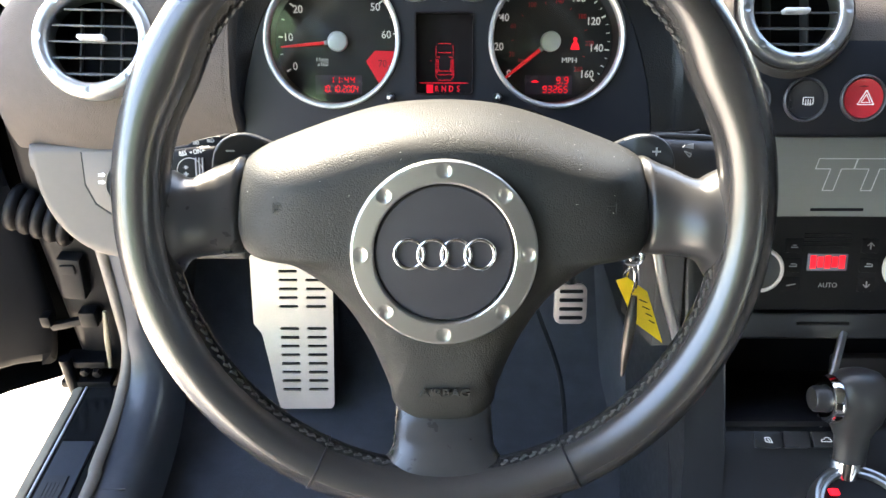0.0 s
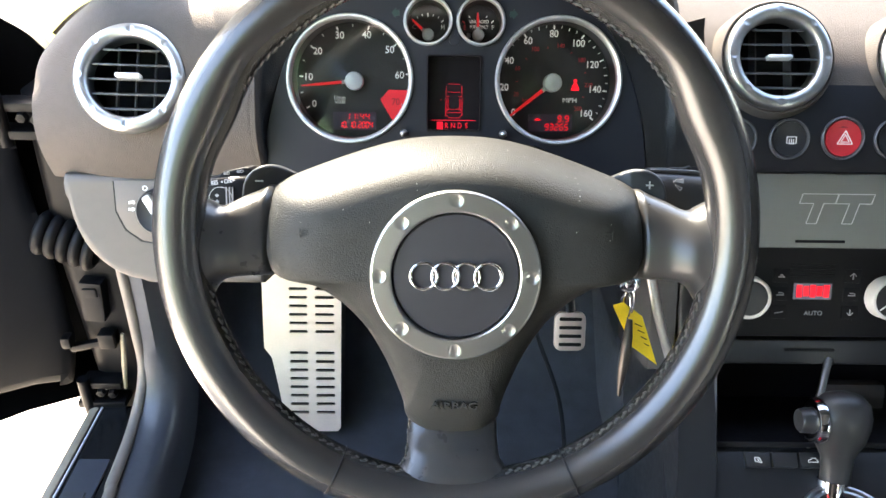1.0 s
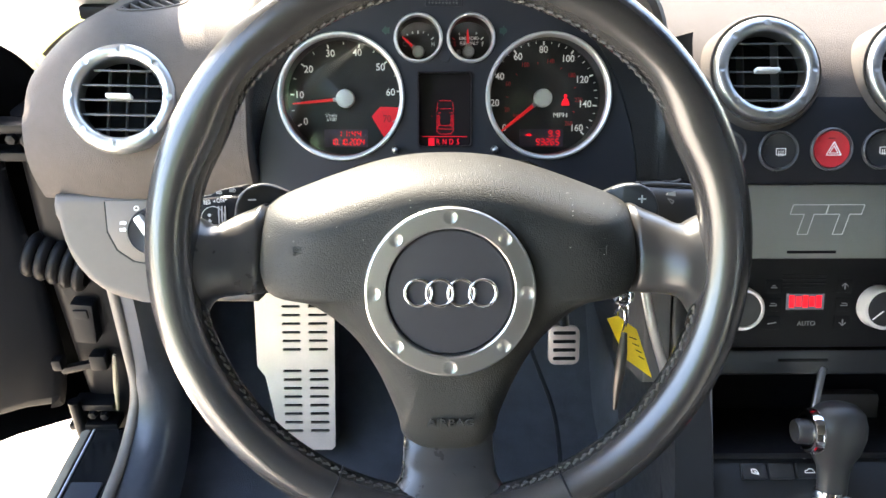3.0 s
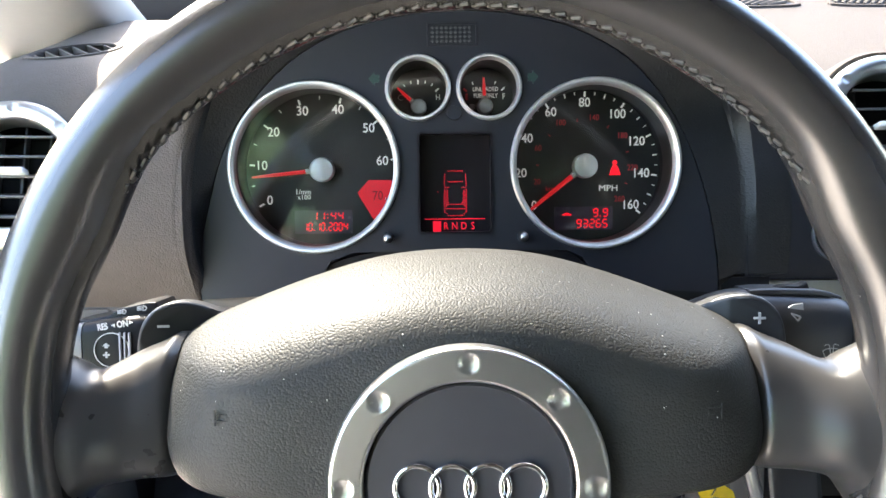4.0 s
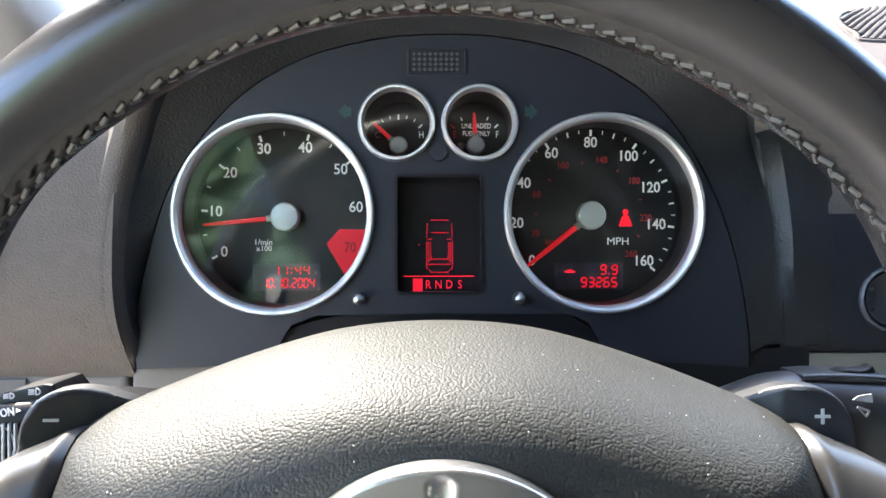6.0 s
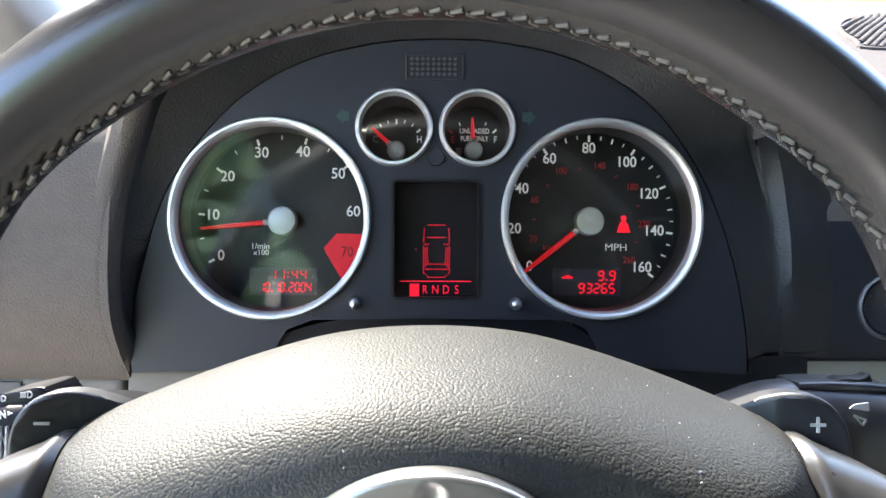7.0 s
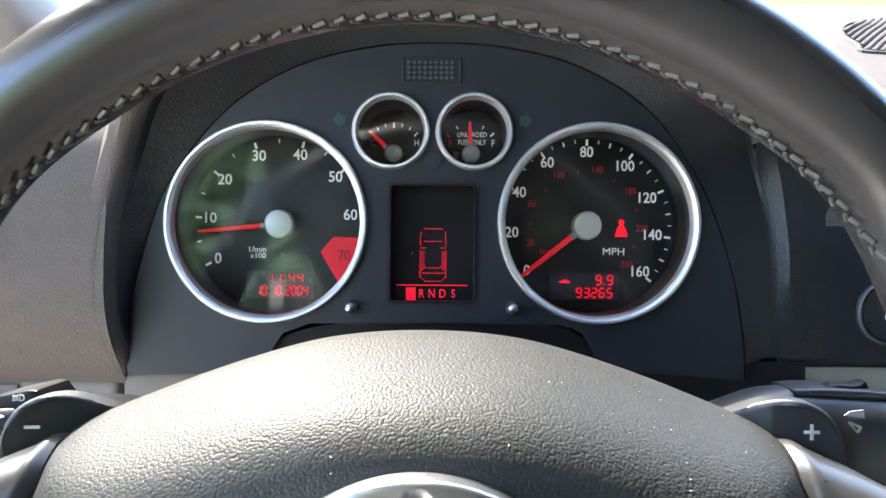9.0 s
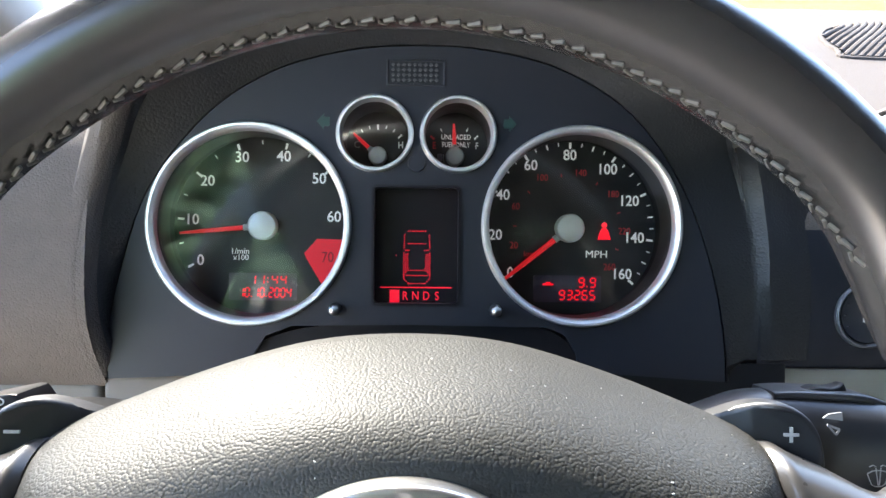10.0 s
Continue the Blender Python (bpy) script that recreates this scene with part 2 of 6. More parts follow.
def solid(name, bm, material, label, category, group="", kind=""):
    """A thing of one mesh, given in the wheel frame, with its origin at its middle."""
    mid = sum((v.co for v in bm.verts), Vector()) / len(bm.verts)
    bmesh.ops.translate(bm, vec=-mid, verts=bm.verts)
    ob = new(name, to_mesh(name, bm, material))
    ob.matrix_world = WHEEL @ Matrix.Translation(mid)
    ORIGIN[ob.name] = mid
    return tagged(ob, label, category, group, kind)


def placed(name, bm, material, label, category, kind="", group=""):
    """A thing of one mesh in world metres."""
    mid = sum((v.co for v in bm.verts), Vector()) / len(bm.verts)
    bmesh.ops.translate(bm, vec=-mid, verts=bm.verts)
    ob = new(name, to_mesh(name, bm, material))
    ob.location = mid
    return tagged(ob, label, category, group, kind)


def loft(rings, round_way=True, caps=True, shut=False):
    """Quads between rings of points."""
    bm = bmesh.new()
    rows = [[bm.verts.new(p) for p in ring] for ring in rings]
    n = len(rows[0])
    pairs = list(zip(rows, rows[1:])) + ([(rows[-1], rows[0])] if shut else [])
    for a, b in pairs:
        for i in range(n if round_way else n - 1):
            j = (i + 1) % n
            bm.faces.new((a[i], a[j], b[j], b[i]))
    if caps and round_way and not shut:
        bm.faces.new(rows[0][::-1])
        bm.faces.new(rows[-1])
    return bm


def lathe(profile, at=(0, 0, 0), turn=None, seg=48, caps=False):
    """Turns (radius, height) pairs round the axis n at a place; turn tilts the axis."""
    m = Matrix.Translation(at) @ (turn or Matrix())
    rings = [[m @ Vector((r * math.cos(2 * math.pi * k / seg), r * math.sin(2 * math.pi * k / seg), h)) for k in range(seg)] for r, h in profile]
    return loft(rings, caps=caps)


def box(mid, size, bevel=0.0, turn=None, seg=2):
    bm = bmesh.new()
    bmesh.ops.create_cube(bm, size=1.0)
    for v in bm.verts:
        v.co = Vector((v.co.x * size[0], v.co.y * size[1], v.co.z * size[2]))
    if bevel:
        bmesh.ops.bevel(bm, geom=bm.edges[:], offset=bevel, segments=seg, profile=0.6, affect="EDGES")
    bmesh.ops.transform(bm, matrix=Matrix.Translation(mid) @ (turn or Matrix()), verts=bm.verts)
    return bm


def joined(*parts):
    out = bmesh.new()
    for bm in parts:
        me = bpy.data.meshes.new("bit")
        bm.to_mesh(me)
        bm.free()
        out.from_mesh(me)
        bpy.data.meshes.remove(me)
    return out


def plate(outline, back, front, bevel=0.0, holes=(), seg=2):
    """A slab between two heights n with an (x, v) outline and holes through it; bevel rounds its front rim."""
    bm = bmesh.new()
    loops = []
    for shape in (outline, *holes):
        vs = [bm.verts.new((x, y, front)) for x, y in shape]
        loops.append([bm.edges.new((vs[i], vs[(i + 1) % len(vs)])) for i in range(len(vs))])
    bmesh.ops.triangle_fill(bm, use_beauty=True, use_dissolve=False, edges=[e for l in loops for e in l])
    rim = [e for l in loops for e in l]
    made = bmesh.ops.extrude_edge_only(bm, edges=rim)
    for v in [g for g in made["geom"] if isinstance(g, bmesh.types.BMVert)]:
        v.co.z = back
    if bevel:
        bmesh.ops.bevel(bm, geom=rim, offset=bevel, segments=seg, profile=0.5, affect="EDGES")
    return bm


def circle(x, y, r, seg=40):
    return [(x + r * math.cos(2 * math.pi * k / seg), y + r * math.sin(2 * math.pi * k / seg)) for k in range(seg)]


def round_rect(x0, y0, x1, y1, r, seg=5):
    pts = []
    for cx, cy, a0 in ((x1 - r, y1 - r, 0), (x0 + r, y1 - r, 90), (x0 + r, y0 + r, 180), (x1 - r, y0 + r, 270)):
        for k in range(seg + 1):
            a = radians(a0 + 90 * k / seg)
            pts.append((cx + r * math.cos(a), cy + r * math.sin(a)))
    return pts


def spline(points, steps=8, closed=False):
    """A smooth line through points (Catmull-Rom)."""
    pts = [Vector(p) for p in points]
    n = len(pts)
    out = []
    for i in range(n if closed else n - 1):
        a, b = pts[i], pts[(i + 1) % n]
        before = pts[i - 1] if closed or i else a * 2 - b
        after = pts[(i + 2) % n] if closed or i + 2 < n else b * 2 - a
        for k in range(steps):
            t = k / steps
            out.append(0.5 * (2 * a + (b - before) * t + (2 * before - 5 * a + 4 * b - after) * t * t + (3 * a - before - 3 * b + after) * t ** 3))
    if not closed:
        out.append(pts[-1])
    return out


def tube(points, radius, seg=10, steps=6, closed=False, squash=1.0):
    """A round bar along a smooth line; radius may be a list, one for each point given."""
    line = spline(points, steps, closed)
    rings = []
    m = len(line)
    up = Vector((0.3, 0.5, 0.81))
    for i, p in enumerate(line):
        way = (line[(i + 1) % m] - line[i - 1]) if closed or 0 < i < m - 1 else (line[1] - line[0] if i == 0 else line[-1] - line[-2])
        way.normalize()
        side = way.cross(up).normalized()
        over = side.cross(way)
        if isinstance(radius, (list, tuple)):
            f = i / (m - 1) * (len(radius) - 1)
            j = min(int(f), len(radius) - 2)
            r = radius[j] * (1 - f + j) + radius[j + 1] * (f - j)
        else:
            r = radius
        rings.append([p + side * (r * math.cos(a)) + over * (r * squash * math.sin(a)) for a in (2 * math.pi * k / seg for k in range(seg))])
    return loft(rings, shut=closed)


def lettering(text, size, at, depth=0.0003, turn=0.0, align="CENTER", shear=0.0, squeeze=1.0, face=None, bold=0.0):
    """Built-in letters as a mesh: the middle of the line at (x, v, n)."""
    cu = bpy.data.curves.new("letters", "FONT")
    cu.body, cu.size, cu.extrude, cu.shear = text, size, depth, shear
    cu.align_x, cu.align_y = align, "CENTER"
    cu.offset = bold
    cu.resolution_u = 3
    ob = bpy.data.objects.new("letters", cu)
    scene.collection.objects.link(ob)
    bpy.context.view_layer.update()
    me = bpy.data.meshes.new_from_object(ob.evaluated_get(bpy.context.evaluated_depsgraph_get()))
    bm = bmesh.new()
    bm.from_mesh(me)
    bpy.data.objects.remove(ob)
    bpy.data.curves.remove(cu)
    bpy.data.meshes.remove(me)
    m = Matrix.Translation(at) @ (face or Matrix()) @ Matrix.Rotation(radians(turn), 4, "Z") @ Matrix.Diagonal((squeeze, 1, 1, 1))
    bmesh.ops.transform(bm, matrix=m, verts=bm.verts)
    return bm


def stroke(x0, y0, x1, y1, width, n, depth=0.0003):
    """A flat printed bar from one place to another."""
    d = Vector((x1 - x0, y1 - y0, 0))
    turn = Matrix.Rotation(math.atan2(d.y, d.x), 4, "Z")
    return box(((x0 + x1) / 2, (y0 + y1) / 2, n), (d.length, width, depth), turn=turn)


def world_to_wheel(p):
    return WHEEL.inverted() @ Vector(p)


# ---- the car's shell and the ground ----
def grid_sheet(xs, line_of):
    """A sheet of quads: for each x a line of (v, n) points."""
    rows = [[Vector((x, v, n)) for v, n in line_of(x)] for x in xs]
    return loft(rows, round_way=False)


def cut_round(bm, holes):
    """Opens a sheet where a round fitting passes through it: (x, v, r)."""
    for x, v, r in holes:
        gone = [f for f in bm.faces if (f.calc_center_median().x - x) ** 2 + (f.calc_center_median().y - v) ** 2 < r * r and f.calc_center_median().z > -0.3]
        bmesh.ops.delete(bm, geom=gone, context="FACES")
    return bm


def smooth_line(points, steps=6):
    return [(p.x, p.y) for p in spline([Vector((a, b, 0)) for a, b in points], steps)]


gb = bmesh.new()
for x0, x1, y0, y1 in ((-2500, 2500, -2500, 2500),):
    gb.faces.new([gb.verts.new(p) for p in ((x0, y0, 0), (x1, y0, 0), (x1, y1, 0), (x0, y1, 0))])
placed("ground", gb, grass_mat, "dry yellow-green grass field stretching to the horizon", "ground", kind="structure")
placed("pavement", box((-4.2, -2.6, 0.02), (14.8, 9.6, 0.04), 0.01), concrete, "pale sunlit concrete beside the car", "pavement", kind="structure")

def far_trees():
    """A row of rounded crowns of many small clumps, behind the car."""
    rng = random.Random(7)
    verts, faces = [], []
    for k in range(1100):
        x = rng.uniform(-13, -1.5)
        top = 10.4 + 1.0 * math.sin(x * 0.7) + 0.6 * math.sin(x * 1.9 + 1)
        mid = Vector((x, -17 + 1.2 * math.sin(x * 0.45) + rng.uniform(-1.0, 1.0), rng.uniform(0.2, top)))
        r = rng.uniform(0.45, 0.9)
        base = len(verts)
        for i in range(1, 4):
            for j in range(6):
                a, t = 2 * math.pi * j / 6 + rng.uniform(-0.3, 0.3), math.pi * i / 4
                s = r * rng.uniform(0.7, 1.25)
                verts.append(mid + Vector((s * math.sin(t) * math.cos(a), s * math.sin(t) * math.sin(a), s * math.cos(t))))
        verts += [mid + Vector((0, 0, r)), mid - Vector((0, 0, r))]
        for j in range(6):
            q = (j + 1) % 6
            faces.append((base + 18, base + j, base + q))
            faces.append((base + 19, base + 12 + q, base + 12 + j))
            for i in range(2):
                faces.append((base + 6 * i + j, base + 6 * i + 6 + j, base + 6 * i + 6 + q, base + 6 * i + q))
    me = bpy.data.meshes.new("far_trees")
    me.from_pydata(verts, [], faces)
    me.materials.append(tree_green)
    return tagged(new("far_trees", me), "row of green trees behind the car", "trees", kind="stuff")


far_trees()

# dash: a grained pad with a pod for the outer vent, a hood over the dials, and a long top
LEFT_VENT = (-0.2615, 0.1247, -0.180)
MID_VENT = (0.272, 0.1490, -0.200)
MID_VENT_B = (0.404, 0.1490, -0.203)


def pod_line(x):
    back = -0.024 * max(0.0, (-x - 0.262) / 0.09) ** 2
    pts = [(0.042, -0.245), (0.039, -0.222), (0.044, -0.207), (0.078, -0.183), (0.125, -0.182), (0.168, -0.193), (0.193, -0.222),
           (0.212, -0.27), (0.234, -0.33), (0.252, -0.375), (0.266, -0.412)]
    drop = 0.03 * max(0.0, (-x - 0.28) / 0.07) ** 2
    return [(v - (drop if v > 0.15 else drop * max(0.0, (v - 0.1) / 0.05)), n + back * (1.0 if n > -0.24 else 0.4)) for v, n in smooth_line(pts, 7)]


def main_line(x):
    pts = [(0.056, -0.235), (0.053, -0.214), (0.058, -0.206), (0.11, -0.204), (0.145, -0.214), (0.172, -0.236), (0.195, -0.268),
           (0.222, -0.315), (0.252, -0.37), (0.305, -0.47), (0.365, -0.59)]
    return smooth_line(pts, 7)


HOOD_IN = [(-0.158, 0.045), (-0.159, 0.067), (-0.152, 0.103), (-0.138, 0.145), (-0.108, 0.184), (-0.073, 0.207), (-0.034, 0.218), (0.002, 0.221),
           (0.038, 0.219), (0.078, 0.209), (0.115, 0.186), (0.142, 0.148), (0.158, 0.105), (0.165, 0.067), (0.166, 0.045)]
HOOD_EDGE = [(-0.1555, 0.045), (-0.1585, 0.075), (-0.1585, 0.11), (-0.1535, 0.15), (-0.134, 0.194), (-0.09, 0.225), (-0.042, 0.237), (0.003, 0.240),
             (0.05, 0.238), (0.105, 0.227), (0.153, 0.197), (0.176, 0.155), (0.1805, 0.115), (0.1805, 0.075), (0.1795, 0.045)]


def hood_ring(shape, out, n, skew):
    line = spline([Vector((x, y, 0)) for x, y in shape], 5)
    ring = []
    for p in line:
        away = Vector((p.x - 0.006, max(p.y - 0.08, 0) * 1.1, 0))
        away.normalize()
        ring.append(Vector((p.x + away.x * out, p.y + away.y * out + skew, n)))
    return ring


dash = thing("dashboard", (0, 0.1, -0.3), "grained charcoal grey moulded dashboard, sunlit on top", "dashboard", kind="structure")
POD_VENT, POD_LONG = (-0.2625, 0.331), radians(60)


def pod_oval(scale, steps=48):
    """The outline of the small window vent in the pod's top, in world metres."""
    c, s = math.cos(POD_LONG) * scale, math.sin(POD_LONG) * scale
    return [(POD_VENT[0] + 0.036 * math.cos(a) * c - 0.026 * math.sin(a) * s, POD_VENT[1] + 0.036 * math.cos(a) * s + 0.026 * math.sin(a) * c) for a in (2 * math.pi * k / steps for k in range(steps))]


def open_pod(bm):
    """Opens the pod's top under the window vent."""
    gone = []
    for f in bm.faces:
        p = WHEEL @ f.calc_center_median()
        dx, dy = p.x - POD_VENT[0], p.y - POD_VENT[1]
        a, b = dx * math.cos(POD_LONG) + dy * math.sin(POD_LONG), -dx * math.sin(POD_LONG) + dy * math.cos(POD_LONG)
        if (a / 0.036) ** 2 + (b / 0.026) ** 2 < 0.90 ** 2 and p.z > 0.78:
            gone.append(f)
    bmesh.ops.delete(bm, geom=gone, context="FACES")
    return bm


part("outer_pod", open_pod(cut_round(grid_sheet(np.linspace(-0.356, -0.1615, 92), pod_line), [(*LEFT_VENT[:2], 0.040)])), dash_skin, dash)
MIDDLE = np.linspace(0.1845, 1.05, 146)
part("upper_pad", cut_round(grid_sheet(MIDDLE, lambda x: main_line(x)[24:]), [(*MID_VENT[:2], 0.040), (*MID_VENT_B[:2], 0.040)]), dash_skin, dash)
part("switch_panel", cut_round(grid_sheet(MIDDLE, lambda x: main_line(x)[:25]), [(*MID_VENT[:2], 0.040), (*MID_VENT_B[:2], 0.040)]), panel_skin, dash, "smooth black switch panel")
def lip(shape, out, side_n, n_top, skew=0.0):
    """A ring of the hood: its feet lie side_n off the dash's own face, its crown at n_top."""
    ring = hood_ring(shape, out, 0, skew)
    left, right = pod_line(-0.17), main_line(0.2)
    for p in ring:
        face = left if p.x < 0 else right
        lower = [q for q in face[6:] if q[0] < 0.2]
        foot = float(np.interp(min(p.y, 0.17), [q[0] for q in lower], [q[1] for q in lower])) + side_n
        if p.x > 0.1:
            rise = max(0.0, min(1.0, (p.y - 0.06) / 0.09))
            foot = max(foot, foot - side_n - 0.0012) + 0.007 * rise * math.exp(-((out - 0.009) / 0.006) ** 2)
        crown = max(0.0, min(1.0, (p.y - 0.13) / 0.08))
        crown = crown * crown * (3 - 2 * crown)
        p.z = foot * (1 - crown) + n_top * crown
    return ring


def hood_half(dark):
    """The hood's skin; its foot beside the switch panel is coloured darker for shade."""
    if dark:
        steps = ((0.0, -0.009), (0.0012, -0.0045), (0.0035, -0.0012), (0.0075, 0.0006), (0.012, 0.0010), (0.018, 0.0011), (0.025, 0.0010), (0.031, 0.0002), (0.036, -0.004))
        bm = loft([lip(HOOD_EDGE, out, n, -0.169) for out, n in steps], round_way=False)
    else:
        bm = loft([lip(HOOD_EDGE, 0.0, -0.009, -0.178), lip(HOOD_EDGE, 0.0012, -0.0045, -0.172), lip(HOOD_EDGE, 0.0035, -0.0012, -0.169), lip(HOOD_EDGE, 0.0075, 0.0003, -0.168),
                            lip(HOOD_EDGE, 0.013, -0.0003, -0.173, 0.002), lip(HOOD_EDGE, 0.018, -0.006, -0.19, 0.007), lip(HOOD_EDGE, 0.021, -0.03, -0.23, 0.022), lip(HOOD_EDGE, 0.024, -0.13, -0.32, 0.045),
                            lip(HOOD_EDGE, 0.024, -0.38, -0.58, 0.10)], round_way=False)
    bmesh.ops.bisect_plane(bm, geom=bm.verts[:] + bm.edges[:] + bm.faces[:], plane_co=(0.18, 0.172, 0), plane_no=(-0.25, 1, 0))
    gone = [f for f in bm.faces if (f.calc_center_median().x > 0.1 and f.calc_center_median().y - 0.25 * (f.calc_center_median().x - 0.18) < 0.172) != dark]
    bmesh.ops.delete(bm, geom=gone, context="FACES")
    return bm


part("binnacle_hood", hood_half(False), dash_skin, dash)
part("hood_foot", hood_half(True), shaded_dash_skin, dash, "grained foot of the hood, coloured dark for its shade")
part("hood_lining", loft([lip(HOOD_EDGE, 0.0, -0.009, -0.178), lip(HOOD_EDGE, -0.0015, -0.013, -0.185), hood_ring(HOOD_IN, 0.001, -0.2035, 0), hood_ring(HOOD_IN, 0.001, -0.25, 0)], round_way=False), shaded_dash_skin, dash, "grained inner lining of the hood, coloured dark for its shade")
end = [Vector((-0.356, v, n)) for v, n in pod_line(-0.356)]
cap = bmesh.new()
cap.faces.new([cap.verts.new(p) for p in end + [Vector((-0.356, 0.042, -0.41))]])
part("end_cap", cap, dash_skin, dash)
SHELF = [(-0.0985, 0.030), (-0.0965, 0.047), (-0.0870, 0.060), (-0.060, 0.0712), (0.0015, 0.0775), (0.062, 0.0735), (0.082, 0.0655), (0.0915, 0.0535)]
shelf_pts = [(-0.0985, -0.02)] + [(p.x, p.y) for p in spline([Vector((x, y, 0)) for x, y in SHELF], 5)] + [(0.2, 0.0545), (0.2, -0.02)]
# Shallow black plate stands in for the shade of a deep recess.
part("column_recess_shade", plate(shelf_pts, -0.26, -0.2065), black, dash, "black plate in place of the deep shaded recess behind the steering column")
# housings of the middle vents, round barrels let into the pad
UP = Matrix.Rotation(radians(-12), 4, "X")
for at in (MID_VENT, MID_VENT_B):
    part("vent_barrel", lathe([(0.0445, -0.004), (0.0475, -0.002), (0.0495, -0.006), (0.051, -0.03), (0.052, -0.13)], at, UP), dash_skin, dash)

# knee panel below the dash, rounded at the door end
KNEE = [(-0.337, 0.044), (-0.333, 0.01), (-0.322, -0.018), (-0.303, -0.038), (-0.28, -0.049), (-0.25, -0.052), (-0.165, -0.052), (-0.165, 0.044)]
knee = crisp(solid("knee_panel", plate([(p.x, p.y) for p in spline([Vector((x, y, 0)) for x, y in KNEE[:6]], 4)] + KNEE[6:], -0.30, -0.212, 0.006, seg=3), lower_skin,
             "warm grey knee panel under the dashboard", "knee panel", kind="structure"))
crisp(solid("column_side_panel", plate([(-0.1635, 0.046), (-0.1635, -0.022), (-0.099, -0.022), (-0.095, 0.046)], -0.30, -0.2095, 0.003), lower_skin,
              "grey trim panel beside the steering column", "trim panel", kind="structure"))
crisp(solid("console_side_panel", plate([(0.186, -0.022), (0.186, -0.135), (0.2115, -0.135), (0.2115, -0.022)], -0.34, -0.232, 0.004), trim_skin, "dark trim panel beside the console", "trim panel", kind="structure"))


# ---- steering wheel ----
RIM_MID = Vector((0.0007, 0.0201, -0.0206))
RIM_R, RIM_W, RIM_D = 0.1739, 0.0159, 0.0180
wheel = thing("steering_wheel", (0, 0, -0.06), "black leather steering wheel with three spokes and aluminium hub ring", "steering wheel")


def rim_ring(a, grow=0.0):
    """A ring round the rim's bar at the angle a, with thumb rests above the side spokes."""
    c, s = math.cos(a), math.sin(a)
    deg = math.degrees(a) % 360
    swell = max(math.exp(-((deg - 27) / 9) ** 2), math.exp(-((deg - 153) / 9) ** 2)) * 0.0035
    flat = 0.004 * (math.exp(-((deg - 42) / 9) ** 2) + math.exp(-((deg - 138) / 9) ** 2))
    pts = []
    for k in range(20):
        b = 2 * math.pi * k / 20
        w = RIM_W + grow + (swell - flat * 0.5 if math.cos(b) < 0 else 0)
        r = RIM_R + w * math.cos(b)
        pts.append(RIM_MID + Vector((r * c, r * s, (RIM_D + grow) * math.sin(b))))
    return pts


part("rim", loft([rim_ring(2 * math.pi * k / 180) for k in range(180)], shut=True), leather, wheel)
for deg in (243.5, 296.5):
    a = radians(deg)
    part("rim_seam", loft([rim_ring(a - 0.004, 0.0001), rim_ring(a - 0.002, 0.0007), rim_ring(a + 0.002, 0.0007), rim_ring(a + 0.004, 0.0001)], caps=False), black, wheel, "dark leather seam across the rim")


def stitches():
    """Slanted strands that cross the inner seam, each with a short return strand under it."""
    bits = []
    count = 164
    for k in range(count):
        a = 2 * math.pi * k / count
        deg = math.degrees(a) % 360
        if min(abs(deg - 2), abs(deg - 362)) < 15 or abs(deg - 178) < 15 or abs(deg - 270) < 12:
            continue
        for turn_deg, round_deg, long, thick in ((30, 165, 0.0043, 0.0016), (-34, 171, 0.0036, 0.0012)):
            c, s = math.cos(a + (0.012 if turn_deg < 0 else 0)), math.sin(a + (0.012 if turn_deg < 0 else 0))
            b = radians(round_deg + random.uniform(-1.5, 1.5))
            r = RIM_R + (RIM_W + 0.0001) * math.cos(b)
            mid = RIM_MID + Vector((r * c, r * s, (RIM_D + 0.0001) * math.sin(b)))
            frame3 = Matrix(((-s, -c, 0), (c, -s, 0), (0, 0, 1))).to_4x4()
            turn = frame3 @ Matrix.Rotation(radians(turn_deg + random.uniform(-8, 8)), 4, "Y")
            bits.append(box(mid, (long + random.uniform(-0.0006, 0.0005), thick * 0.8, thick), thick * 0.38, turn, seg=2))
    return joined(*bits)


random.seed(5)
tagged(part("stitching", stitches(), surface("grey thread", (0.066, 0.062, 0.056), 0.6, vary=0.3, vary_scale=300), wheel, "grey cross stitching along the inner rim"), kind="stuff")
PAD = [(0.1178, 0.0508, -0.059), (0.1212, 0.0375, -0.042), (0.1205, 0.022, -0.031), (0.1198, 0.006, -0.027), (0.1135, -0.0075, -0.030), (0.0905, -0.0145, -0.036), (0.0655, -0.0335, -0.038),
       (0.0475, -0.0605, -0.040), (0.0345, -0.092, -0.042), (0.0310, -0.106, -0.042), (0.018, -0.1145, -0.036), (0.0, -0.1165, -0.035),
       (-0.018, -0.1145, -0.036), (-0.0310, -0.106, -0.042), (-0.0345, -0.092, -0.042), (-0.0475, -0.0605, -0.040), (-0.0655, -0.0335, -0.038), (-0.0905, -0.0145, -0.036),
       (-0.1135, -0.0075, -0.030), (-0.1198, 0.006, -0.027), (-0.1205, 0.022, -0.031), (-0.1212, 0.0375, -0.042), (-0.1178, 0.0508, -0.059), (-0.088, 0.064, -0.073), (-0.053, 0.0758, -0.077),
       (-0.028, 0.0812, -0.079), (0.0, 0.0828, -0.08), (0.028, 0.0812, -0.079), (0.053, 0.0758, -0.077), (0.088, 0.064, -0.073)]


